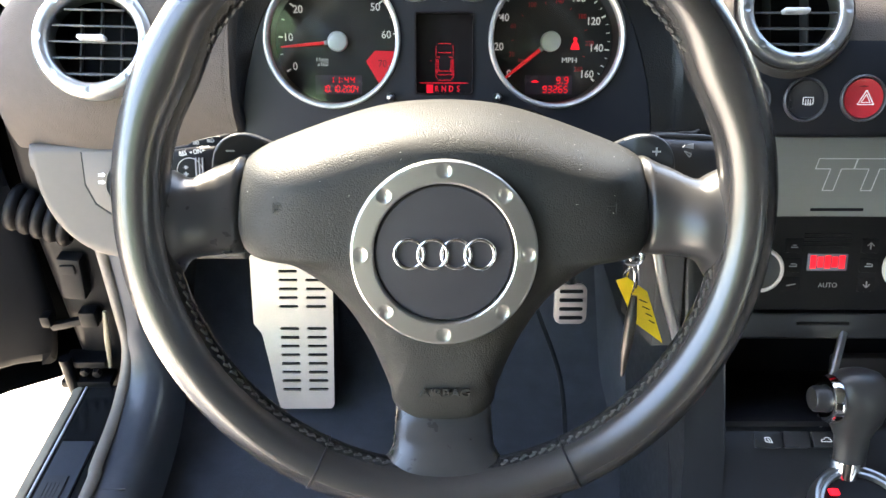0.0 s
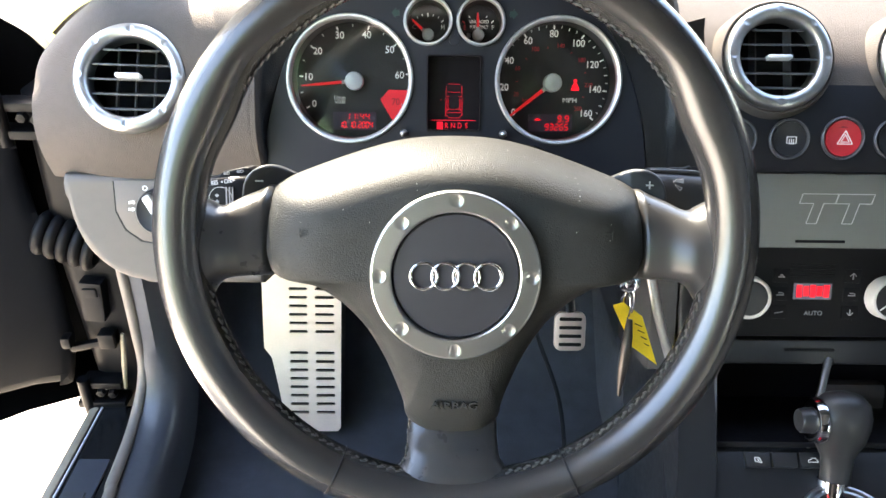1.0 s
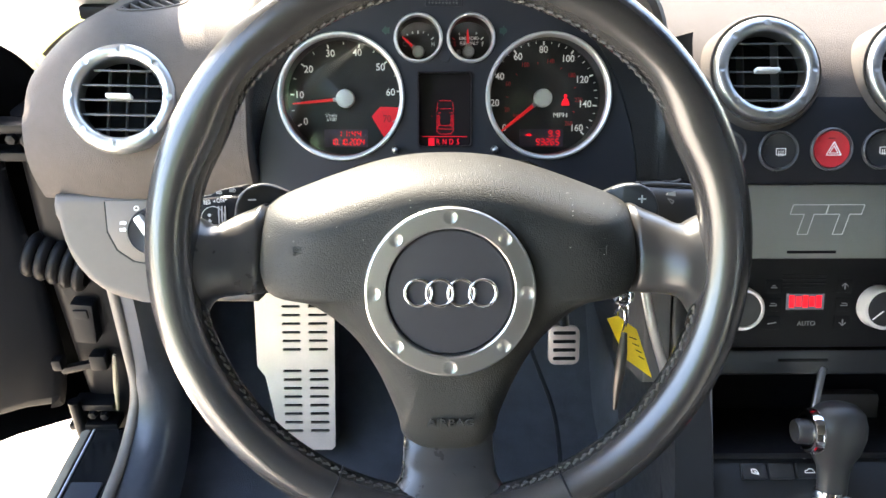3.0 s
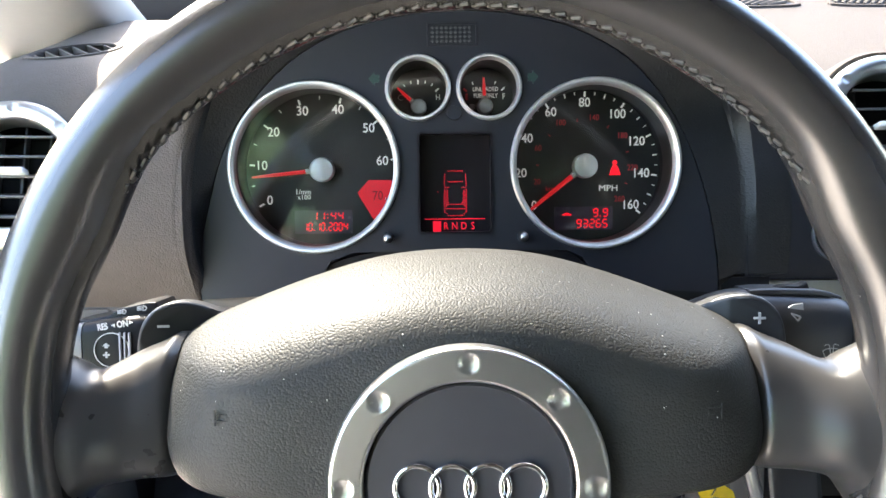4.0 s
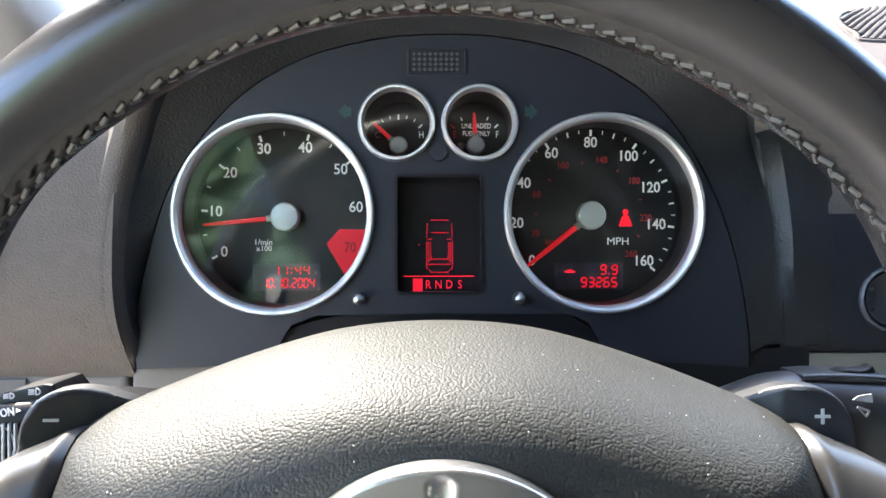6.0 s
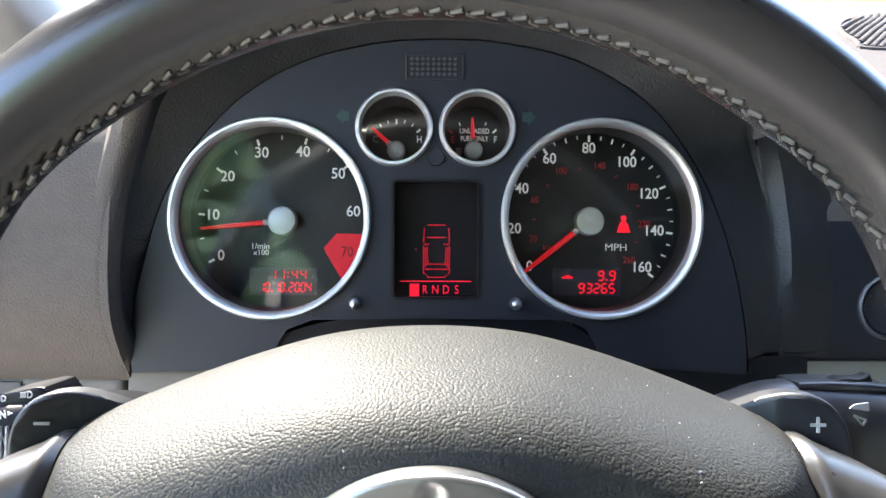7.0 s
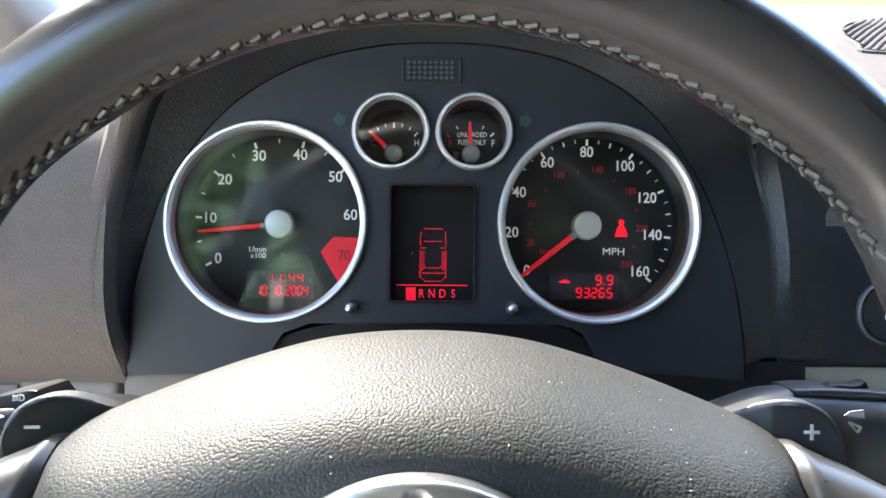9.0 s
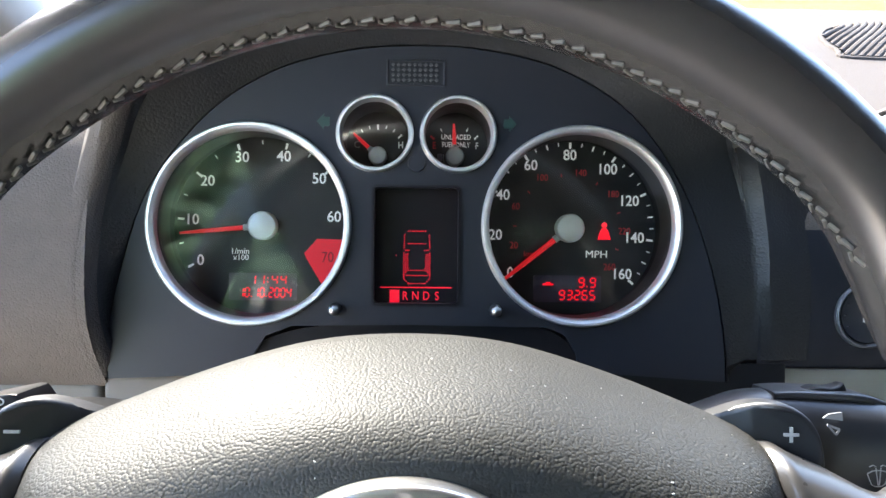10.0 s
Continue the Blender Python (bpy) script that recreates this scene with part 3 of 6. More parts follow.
def pad_mesh():
    line = spline([Vector(p) for p in PAD], 5, closed=True)
    rings = [[Vector((p.x * 0.955, p.y * 0.955, p.z - 0.014)) for p in line], [Vector((p.x * 0.988, p.y * 0.988, p.z - 0.004)) for p in line]]
    for s in (1.0, 0.985, 0.96, 0.92, 0.87, 0.81, 0.74, 0.66, 0.57, 0.47, 0.36, 0.24, 0.12, 0.03):
        ring = []
        for p in line:
            top = max(0.0, min(1.0, (p.y - 0.012) / 0.05))
            top = top * top * (3 - 2 * top)
            power = 6.3 + 1.7 * top
            low = max(0.0, -p.y - 0.03) / 0.085
            peak = -0.004 - 0.016 * low * s
            n = p.z + (peak - p.z) * (1 - s ** power) ** (0.8 + 0.2 * top)
            ring.append(Vector((p.x * s, p.y * s, n)))
        rings.append(ring)
    return loft(rings)


pad = part("airbag_pad", pad_mesh(), pad_skin, wheel, "grained charcoal airbag cover")


def dust(ob, count):
    """Pale specks lying on the upper faces of a mesh."""
    rng = random.Random(9)
    faces = [f for f in ob.data.polygons if f.center.y > 0.02 and abs(f.center.x) < 0.115 and f.normal.z > 0.2]
    bits = []
    for f in rng.choices(faces, weights=[f.area for f in faces], k=count):
        p = ob.data.vertices[f.vertices[0]].co.lerp(ob.data.vertices[f.vertices[2]].co, rng.uniform(0.1, 0.9)) + ORIGIN[ob.name] + f.normal * 0.0001
        r = rng.choice((0.00009, 0.00012, 0.00015, 0.0002))
        bits.append(box(p, (r * 2 * rng.uniform(0.8, 2.0), r * 2, r), 0, Matrix.Rotation(rng.uniform(0, 3), 4, "Z")))
    return joined(*bits)


tagged(part("dust", dust(pad, 90), surface("pale dust", (0.5, 0.48, 0.44), 0.8, vary=0.2), pad, "pale specks of dust"), kind="stuff")


def horn_mark(x, v, n, way):
    bits = [stroke(x - 0.0050, v + 0.0030, x - 0.0050, v - 0.0030, 0.00045, n, 0.0009), stroke(x + 0.0050, v + 0.0030, x + 0.0050, v - 0.0030, 0.00045, n, 0.0009),
            stroke(x - 0.0050, v + 0.0012, x + 0.0050, v + 0.0012, 0.00045, n, 0.0009), stroke(x - 0.0050, v - 0.0012, x + 0.002, v - 0.0012, 0.00045, n, 0.0009),
            lathe([(0.0012, -0.0006), (0.0012, 0.0006), (0.0018, 0.0006), (0.0018, -0.0006)], (x + 0.0015 * way, v - 0.001, n), seg=12)]
    return joined(*bits)


part("horn_mark", horn_mark(-0.0905, 0.0243, -0.0085, 1), pad_skin, pad)
part("horn_mark", horn_mark(0.0915, 0.0243, -0.0085, -1), pad_skin, pad)
part("airbag_lettering", lettering("AIRBAG", 0.0068, (0.0010, -0.0893, -0.0172), 0.0010, squeeze=1.3, bold=0.00012), pad_skin, pad, "raised lettering in the pad's own colour")



def dented_ring(profile, dents, at=(0, 0, 0), turn=None, seg=288):
    """A turned ring whose face has round dents pressed into it: (x, y, radius, depth)."""
    m = Matrix.Translation(at) @ (turn or Matrix())
    rows = []
    for r, h in profile:
        row = []
        for k in range(seg):
            x, y = r * math.cos(2 * math.pi * k / seg), r * math.sin(2 * math.pi * k / seg)
            sink = 0.0
            for dx, dy, dr, depth in dents:
                q = math.hypot(x - dx, y - dy) / dr
                if q < 1.25:
                    sink = depth * (1 - q * q) if q < 0.92 else depth * 0.1536 * max(0.0, (1.12 - q) / 0.20) - 0.00012
                    break
            row.append(m @ Vector((x, y, h - sink)))
        rows.append(row)
    return loft(rows, caps=False)


RING_DENTS = [(0.0463 * math.cos(radians(45 * k)), 0.0463 * math.sin(radians(45 * k)), 0.0040, 0.0008) for k in range(8)]
RING_LINE = [(0.0392, -0.002), (0.0391, 0.0018), (0.0394, 0.0026), (0.0400, 0.0030)] + [(0.0405 + 0.00035 * k, 0.0031) for k in range(30)] + [(0.0513, 0.0028), (0.0519, 0.0021), (0.0521, 0.001), (0.0521, -0.006)]
ring = part("hub_ring", dented_ring(RING_LINE, RING_DENTS), alu, wheel, "satin aluminium ring with eight pressed dimples")
badge = part("hub_disc", lathe([(0.0001, 0.0015), (0.02, 0.0014), (0.0375, 0.0006), (0.0391, -0.0012), (0.0392, -0.006)], seg=80), hub_skin, wheel, "smooth charcoal hub disc")
for k in range(4):
    x = -0.0195 + 0.0130 * k
    bm = lathe([(0.0081 + 0.0011 * math.cos(t), 0.0018 + 0.0010 * math.sin(t)) for t in (2 * math.pi * j / 10 for j in range(11))], (x + 0.0003, 0.0002, 0.0004 + 0.0002 * (k % 2)), seg=44)
    part("emblem_ring", bm, chrome, badge, "polished chrome ring")


def side_spoke(sign):
    """Lofted along x; each section is a closed (v, n) line whose top rolls away from the driver."""
    near = [(0.0470, -0.063), (0.0490, -0.050), (0.0425, -0.037), (0.0260, -0.0295), (0.0080, -0.0270), (-0.0040, -0.0300), (-0.0085, -0.040), (-0.0085, -0.058), (0.004, -0.070), (0.03, -0.074)]
    mid = [(0.0405, -0.056), (0.0422, -0.045), (0.0360, -0.032), (0.0210, -0.0240), (0.0070, -0.0220), (-0.0035, -0.0250), (-0.0085, -0.035), (-0.0085, -0.050), (0.002, -0.060), (0.025, -0.065)]
    far = [(0.0350, -0.046), (0.0368, -0.036), (0.0305, -0.024), (0.0180, -0.0170), (0.0060, -0.0150), (-0.0035, -0.0175), (-0.0095, -0.027), (-0.0100, -0.040), (0.002, -0.050), (0.022, -0.053)]
    root = [(0.0450, -0.040), (0.0430, -0.028), (0.0340, -0.017), (0.0200, -0.0115), (0.0040, -0.0105), (-0.0160, -0.0125), (-0.0320, -0.020), (-0.0350, -0.030), (0.000, -0.038), (0.030, -0.042)]
    flare = [tuple(0.62 * a + 0.38 * b for a, b in zip(p, q)) for p, q in zip(far, root)]
    sections = []
    for x, line in ((0.1195, [(v - 0.0004, n - 0.004) for v, n in near]), (0.1230, near), (0.128, [tuple(0.6 * a + 0.4 * b for a, b in zip(p, q)) for p, q in zip(near, mid)]), (0.138, mid), (0.150, far), (0.157, flare), (0.167, root)):
        sections.append([Vector((sign * x, p.x, p.y)) for p in spline([Vector((v, n, 0)) for v, n in line], 4, closed=True)])
    fine = [spline([s[j] for s in sections], 4) for j in range(len(sections[0]))]
    return loft([[fine[j][i] for j in range(len(fine))] for i in range(len(fine[0]))])


for sign in (-1, 1):
    part("spoke", side_spoke(sign), spoke_skin, wheel)


def lower_spoke():
    rings = []
    for v, half, front, back in ((-0.100, 0.0300, -0.036, -0.06), (-0.112, 0.0305, -0.031, -0.058), (-0.1185, 0.0308, -0.0255, -0.056), (-0.124, 0.0312, -0.0195, -0.052), (-0.131, 0.0325, -0.0150, -0.046), (-0.1375, 0.0375, -0.0115, -0.040),
                                 (-0.1435, 0.047, -0.0105, -0.036), (-0.151, 0.058, -0.013, -0.034)):
        pts = []
        for k in range(28):
            b = 2 * math.pi * k / 28
            c, s = math.cos(b), math.sin(b)
            pts.append(Vector((half * math.copysign(abs(c) ** 0.7, c), v, (front + back) / 2 + (front - back) / 2 * math.copysign(abs(s) ** 0.7, s))))
        rings.append(pts)
    fine = [spline([r[j] for r in rings], 4) for j in range(28)]
    return loft([[fine[j][i] for j in range(28)] for i in range(len(fine[0]))])


part("spoke", lower_spoke(), spoke_skin, wheel)
part("pad_gap", loft([[Vector((p.x * g, p.y * g, p.z + h)) for p in spline([Vector(q) for q in PAD], 4, closed=True) for g in ((s if p.y < 0.036 else 0.93),)] for s, h in ((0.97, -0.013), (1.03, -0.013), (1.03, -0.020), (0.97, -0.030))]), black, wheel, "dark gap round the pad")
part("column_boss", lathe([(0.05, -0.03), (0.055, -0.07), (0.05, -0.11)], (0, 0, 0), caps=True), black, wheel)


def paddle(sign):
    shape = [(0.100, 0.038), (0.1035, 0.0520), (0.112, 0.0585), (0.1215, 0.0622), (0.130, 0.0616), (0.1375, 0.0567), (0.1415, 0.049), (0.1425, 0.038), (0.139, 0.028), (0.100, 0.028)]
    pts = [(sign * p.x, p.y) for p in spline([Vector((x, y, 0)) for x, y in shape], 4, closed=True)]
    bm = plate(pts, -0.064, -0.0555, 0.0019, seg=3)
    for v in bm.verts:
        v.co.z -= 0.6 * max(0.0, 0.1265 - abs(v.co.x))
    return bm


for sign, mark in ((-1, "-"), (1, "+")):
    pd = crisp(part("shift_paddle", paddle(sign), console_skin, wheel, "dark grey shift paddle"))
    x, v = sign * 0.1302, 0.0520
    bits = [box((x, v, -0.0553), (0.0052, 0.0010, 0.0006))]
    if mark == "+":
        bits.append(box((x, v, -0.0553), (0.0010, 0.0052, 0.0006)))
    part("paddle_mark", joined(*bits), pale_ink, pd)


# ---- instrument cluster ----
FACE_N, BEZEL_N = -0.243, -0.203
TACH, SPEED = (-0.0863, 0.1265), (0.0889, 0.1270)
TEMP, FUEL = (-0.0211, 0.1747), (0.0229, 0.1748)
BIG, SMALL = 0.0515, 0.0185
cluster = thing("instrument_cluster", (0.001, 0.13, -0.22), "black instrument cluster with four aluminium-ringed dials and red displays", "instrument cluster")
SCREEN = round_rect(-0.0215, 0.0848, 0.0240, 0.1470, 0.0022)
outline = [(p.x, p.y) for p in spline([Vector((x, y, 0)) for x, y in HOOD_IN], 5)]
low_edge = [(0.088, 0.050), (0.0864, 0.0596), (0.0804, 0.0691), (0.0714, 0.0733), (0.0, 0.0741), (-0.0638, 0.0732), (-0.0771, 0.068), (-0.0829, 0.0584), (-0.086, 0.048)]
part("panel", plate(outline + low_edge, -0.25, BEZEL_N, holes=[circle(*TACH, BIG, 64), circle(*SPEED, BIG, 64), circle(*TEMP, SMALL, 40), circle(*FUEL, SMALL, 40), SCREEN]), panel_skin, cluster)


def polar(mid, r, deg):
    return mid[0] + r * math.cos(radians(deg)), mid[1] + r * math.sin(radians(deg))


def tick(mid, r0, r1, deg, width, n=FACE_N + 0.0006):
    return stroke(*polar(mid, r0, deg), *polar(mid, r1, deg), width, n)


def dial(name, mid, r, label):
    """The cup, the aluminium ring and the face of a dial, under one Empty of its own mesh."""
    t = r / BIG
    body = part(name, lathe([(r + 0.0004, BEZEL_N - 0.001), (r + 0.0002, FACE_N + 0.004), (r, FACE_N - 0.001)], (*mid, 0), seg=72), black, cluster, label)
    wide = 0.0030 if r > 0.03 else 0.0017
    part("bezel", lathe([(r - wide + 0.0006, BEZEL_N - 0.004), (r - wide + 0.0008, BEZEL_N + 0.0004), (r - wide + 0.0016, BEZEL_N + 0.0024), (r - 0.0002, BEZEL_N + 0.0034), (r + 0.0010, BEZEL_N + 0.0034), (r + 0.0018, BEZEL_N + 0.0024), (r + 0.0021, BEZEL_N - 0.001)], (*mid, 0), seg=72), bezel_alu, body, "satin aluminium ring")
    part("bezel_wall", lathe([(r - wide + 0.0006, BEZEL_N - 0.004), (r - wide + 0.0004, FACE_N + (0.016 if r > 0.03 else 0.024))], (*mid, 0), seg=72), cup_grey if r > 0.03 else black, body, "satin wall of the dial")
    ob = part("face", lathe([(0.0004, 0), (r * 0.5, 0), (r, 0)], seg=72), dial_face, body)
    lens = part("lens", lathe([(r - wide + 0.0005, BEZEL_N - 0.0022), (0.0004, BEZEL_N - 0.0022)], (0, 0, 0), seg=64), lens_clear, body, "clear dial lens")
    lens.data.transform(Matrix.Translation(ORIGIN[body.name]) @ Matrix.Translation((0, 0, -BEZEL_N + 0.0022)))
    lens.matrix_local = Matrix.Translation(Vector((*mid, BEZEL_N - 0.0045)) - ORIGIN[body.name]) @ Matrix.Rotation(radians(1.2), 4, "X")
    lens.visible_shadow = False
    bmesh_at = Vector((*mid, FACE_N)) - ORIGIN[body.name]
    ob.data.transform(Matrix.Translation(ORIGIN[body.name]))
    ob.location = bmesh_at
    return body


def needle(mid, deg, length, body, r=0.0082, width=0.0029):
    t = Matrix.Translation((*mid, 0)) @ Matrix.Rotation(radians(deg), 4, "Z")
    bm = loft([[t @ Vector((x, s * w, FACE_N + z)) for s, z in ((-1, 0.0045), (-0.6, 0.0058), (0.6, 0.0058), (1, 0.0045))] for x, w in ((r * 0.6, width / 2), (length * 0.7, width * 0.42), (length, width * 0.22))])
    part("needle", bm, red_needle, body)
    bm = loft([[t @ Vector((x, s * width * 0.62, FACE_N + z)) for s, z in ((-1, 0.0045), (-0.6, 0.0062), (0.6, 0.0062), (1, 0.0045))] for x in (r * 0.8, r * 1.35)])
    part("needle_root", bm, silver, body)
    cap = part("needle_cap", lathe([(r, FACE_N + 0.002), (r, FACE_N + 0.0080), (r - 0.0006, FACE_N + 0.0092), (r - 0.0016, FACE_N + 0.0096), (0.0001, FACE_N + 0.0098)], (*mid, 0), seg=32), cap_silver, body, "silver needle cap")
    return cap


red_needle = surface("red needle", (0.85, 0.02, 0.03), 0.4, vary=0.05, emit=0.02)

tach = dial("tachometer", TACH, BIG, "rev counter with a red zone from sixty-five")
bits, words = [], []
for k in range(15):
    deg = 209 - 16.75 * k
    if k % 2 == 0:
        bits.append(tick(TACH, 0.0458, 0.0494, deg, 0.0013))
        if k < 14:
            words.append(lettering(str(k * 5), 0.0087, (*polar(TACH, 0.0414 if k != 12 else 0.0402, deg), FACE_N + 0.0006), 0.0002, squeeze=0.95, bold=0.00010))
    else:
        bits.append(tick(TACH, 0.0470, 0.0494, deg, 0.0007))
part("tick_scale", joined(*bits), white_ink, tach)
for bm in words:
    part("numeral", bm, white_ink, tach)
part("unit_print", joined(lettering("1/min", 0.0048, (TACH[0] - 0.0138, TACH[1] - 0.0146, FACE_N + 0.0006), 0.0002), lettering("x100", 0.0045, (TACH[0] - 0.0132, TACH[1] - 0.0182, FACE_N + 0.0006), 0.0002)), white_ink, tach)
zone = [polar(TACH, 0.0500, d) for d in np.linspace(-8.5, -46, 12)] + [polar(TACH, 0.0300, -37), polar(TACH, 0.0275, -34), polar(TACH, 0.0310, -13)]
part("red_zone", plate(zone, FACE_N + 0.0002, FACE_N + 0.0005), red_zone_glow, tach)
part("red_zone_numeral", joined(lettering("70", 0.0085, (*polar(TACH, 0.0405, -26), FACE_N + 0.0008), 0.0002, squeeze=0.85), tick(TACH, 0.0462, 0.0485, -25.5, 0.0012, FACE_N + 0.0009)), zone_ink, tach)
needle(TACH, 185.5, 0.0470, tach)


SEGMENTS = {"0": "abcdef", "1": "bc", "2": "abged", "3": "abgcd", "4": "fgbc", "5": "afgcd", "6": "afgedc", "9": "abcdfg"}


def seven(text, at, pitch, n, w=0.0029, h=0.0052, thick=0.00078):
    """A line of seven-segment digits, centred on a place, leaning a little."""
    wide = sum(pitch * (0.5 if c in ".:" else 1.0) for c in text)
    x, bits = at[0] - wide / 2, []
    for c in text:
        if c in ".:":
            for up in ((0.25, 0.7) if c == ":" else (0.06,)):
                bits.append(box((x + pitch * 0.22, at[1] + (up - 0.5) * h, n), (thick, thick, 0.0002)))
            x += pitch * 0.5
            continue
        a, b, m = x + (pitch - w) / 2, x + (pitch + w) / 2, at[1]
        ends = {"a": (a, h / 2, b, h / 2), "g": (a, 0, b, 0), "d": (a, -h / 2, b, -h / 2), "f": (a, h / 2, a, 0), "b": (b, h / 2, b, 0), "e": (a, 0, a, -h / 2), "c": (b, 0, b, -h / 2)}
        for k in SEGMENTS[c]:
            x0, y0, x1, y1 = ends[k]
            gap = Vector((x1 - x0, y1 - y0, 0)).normalized() * 0.00035
            bits.append(stroke(x0 + 0.06 * y0 + gap.x, m + y0 + gap.y, x1 + 0.06 * y1 - gap.x, m + y1 - gap.y, thick, n, 0.0001))
        x += pitch
    return joined(*bits)


def small_screen(body, x0, v0, x1, v1, top, low, top_at, low_at, pitch, pitch_low):
    part("small_display", plate(round_rect(x0, v0, x1, v1, 0.001), FACE_N + 0.0001, FACE_N + 0.0006), lcd_back, body, "small red-lit display")
    part("display_line", seven(top, top_at, pitch, FACE_N + 0.0009), red_glow, body)
    part("display_line", seven(low, low_at, pitch_low, FACE_N + 0.0009, w=min(0.0029, pitch_low * 0.68)), red_glow, body)


small_screen(tach, -0.1062, 0.0838, -0.0672, 0.0996, "11:44", "10.10.2004", (-0.0838, 0.0957), (-0.0855, 0.0884), 0.0050, 0.0034)

speed = dial("speedometer", SPEED, BIG, "speedometer in miles per hour with red inner scale")
bits, words, reds = [], [], []
for k in range(33):
    deg = 218 - 8.06 * k
    long = k % 4 == 0
    bits.append(tick(SPEED, 0.0462 if long else (0.0470 if k % 2 == 0 else 0.0478), 0.0499, deg, 0.0013 if long else (0.0009 if k % 2 == 0 else 0.0006)))
    if long:
        words.append(lettering(str(k * 5), 0.0086, (*polar(SPEED, 0.0424 if k < 20 else (0.0390 if 22 < k < 29 else 0.0412), deg), FACE_N + 0.0006), 0.0002, squeeze=0.92, bold=0.00010))
for kmh in range(20, 261, 40):
    deg = 218 - 8.06 / 5 * kmh / 1.609
    reds.append(lettering(str(kmh), 0.0056, (*polar(SPEED, 0.0330, deg), FACE_N + 0.0006), 0.0002, squeeze=0.85))
for kmh in range(40, 261, 40):
    reds.append(tick(SPEED, 0.0300, 0.0320, 218 - 8.06 / 5 * kmh / 1.609, 0.0006))
reds.append(lettering("km/h", 0.0048, (SPEED[0] - 0.0210, SPEED[1] - 0.0150, FACE_N + 0.0006), 0.0002))
part("tick_scale", joined(*bits), white_ink, speed)
for bm in words:
    part("numeral", bm, white_ink, speed)
part("inner_scale", joined(*reds), red_ink, speed, "dim red kilometre scale")
part("unit_print", lettering("MPH", 0.0060, (SPEED[0] + 0.0167, SPEED[1] - 0.0150, FACE_N + 0.0006), 0.0002, squeeze=1.1), white_ink, speed)
belt = (SPEED[0] + 0.0212, SPEED[1] - 0.0020)
part("belt_warning", joined(plate([(belt[0] + x, belt[1] + y) for x, y in ((-0.0038, -0.0042), (0.0038, -0.0042), (0.0026, 0.0), (0.0012, 0.0024), (-0.0012, 0.0024), (-0.0026, 0.0))], FACE_N, FACE_N + 0.0008),
                            lathe([(0.0001, FACE_N + 0.0008), (0.0016, FACE_N + 0.0008), (0.0016, FACE_N)], (belt[0], belt[1] + 0.0042, 0), seg=14)), red_glow, speed, "lit red seat belt warning sign")
needle(SPEED, 218.5, 0.0500, speed, width=0.0034)
small_screen(speed, 0.0690, 0.0842, 0.1086, 0.0998, "9.9", "93265", (0.1003, 0.0957), (0.0945, 0.0884), 0.0044, 0.0044)
part("trip_dash", joined(box((0.0775, 0.0945, FACE_N + 0.0009), (0.0062, 0.0009, 0.0002)), box((0.0776, 0.0951, FACE_N + 0.0009), (0.0026, 0.0014, 0.0002))), red_glow, speed)

for name, mid, deg, label in (("temperature_gauge", TEMP, 137, "coolant gauge with red needle near cold"), ("fuel_gauge", FUEL, 92, "fuel gauge at half")):
    g = dial(name, mid, SMALL, label)
    low = (mid[0] - 0.0004, mid[1] - 0.0077)
    bits = []
    reds = []
    if name == "temperature_gauge":
        for k, d in enumerate(np.linspace(138, 44, 7)):
            if 0 < k:
                bits.append(tick(low, 0.0158 if k % 3 == 0 else 0.0168, 0.0188, d, 0.0010 if k % 3 == 0 else 0.0006))
        bits.append(lettering("H", 0.0056, (mid[0] + 0.0125, mid[1] - 0.0008, FACE_N + 0.0006), 0.0002, squeeze=0.8))
        dim = lettering("C", 0.0056, (mid[0] - 0.0127, mid[1] - 0.0008, FACE_N + 0.0006), 0.0002, squeeze=0.9)
        part("cold_letter", dim, grey_ink, g)
    else:
        for k, d in enumerate((116, 91, 66, 44)):
            bits.append(tick(low, 0.0158 if k in (1, 3) else 0.0168, 0.0188, d, 0.0010 if k == 3 else 0.0006))
        bits.append(lettering("F", 0.0056, (mid[0] + 0.0125, mid[1] - 0.0008, FACE_N + 0.0006), 0.0002, squeeze=0.8))
        part("fuel_print", joined(lettering("UNLEADED", 0.0042, (mid[0] + 0.0004, mid[1] + 0.0042, FACE_N + 0.0005), 0.0002, squeeze=0.8), lettering("FUEL ONLY", 0.0042, (mid[0] + 0.0004, mid[1] - 0.0002, FACE_N + 0.0005), 0.0002, squeeze=0.75)), white_ink, g)
        reds.append(lettering("E", 0.0056, (mid[0] - 0.0122, mid[1] - 0.0008, FACE_N + 0.0006), 0.0002, squeeze=0.8))
        reds.append(tick(low, 0.0158, 0.0188, 138, 0.0010))
        part("empty_letter", joined(*reds), red_ink, g)
        part("pump_sign", joined(box((mid[0] - 0.0090, mid[1] - 0.0076, FACE_N + 0.0006), (0.0028, 0.0042, 0.0004)), stroke(mid[0] - 0.0070, mid[1] - 0.009, mid[0] - 0.0068, mid[1] - 0.0058, 0.0005, FACE_N + 0.0006)), grey_ink, g)
    part("tick_scale", joined(*bits), white_ink, g)
    needle(low, deg, 0.0190, g, r=0.0052, width=0.0026)

# middle display: a dark window with a car made of red dots
disp = part("centre_display", joined(plate(round_rect(-0.0225, 0.0838, 0.0250, 0.1480, 0.003), -0.222, -0.2145), plate(round_rect(-0.0222, 0.0841, 0.0247, 0.1477, 0.0028), BEZEL_N - 0.006, BEZEL_N + 0.0008, holes=[round_rect(-0.0208, 0.0855, 0.0233, 0.1463, 0.002)])), screen_black, cluster, "dark display with red dot-matrix car")
SN = -0.2142
PIX = 0.00062
dots = []


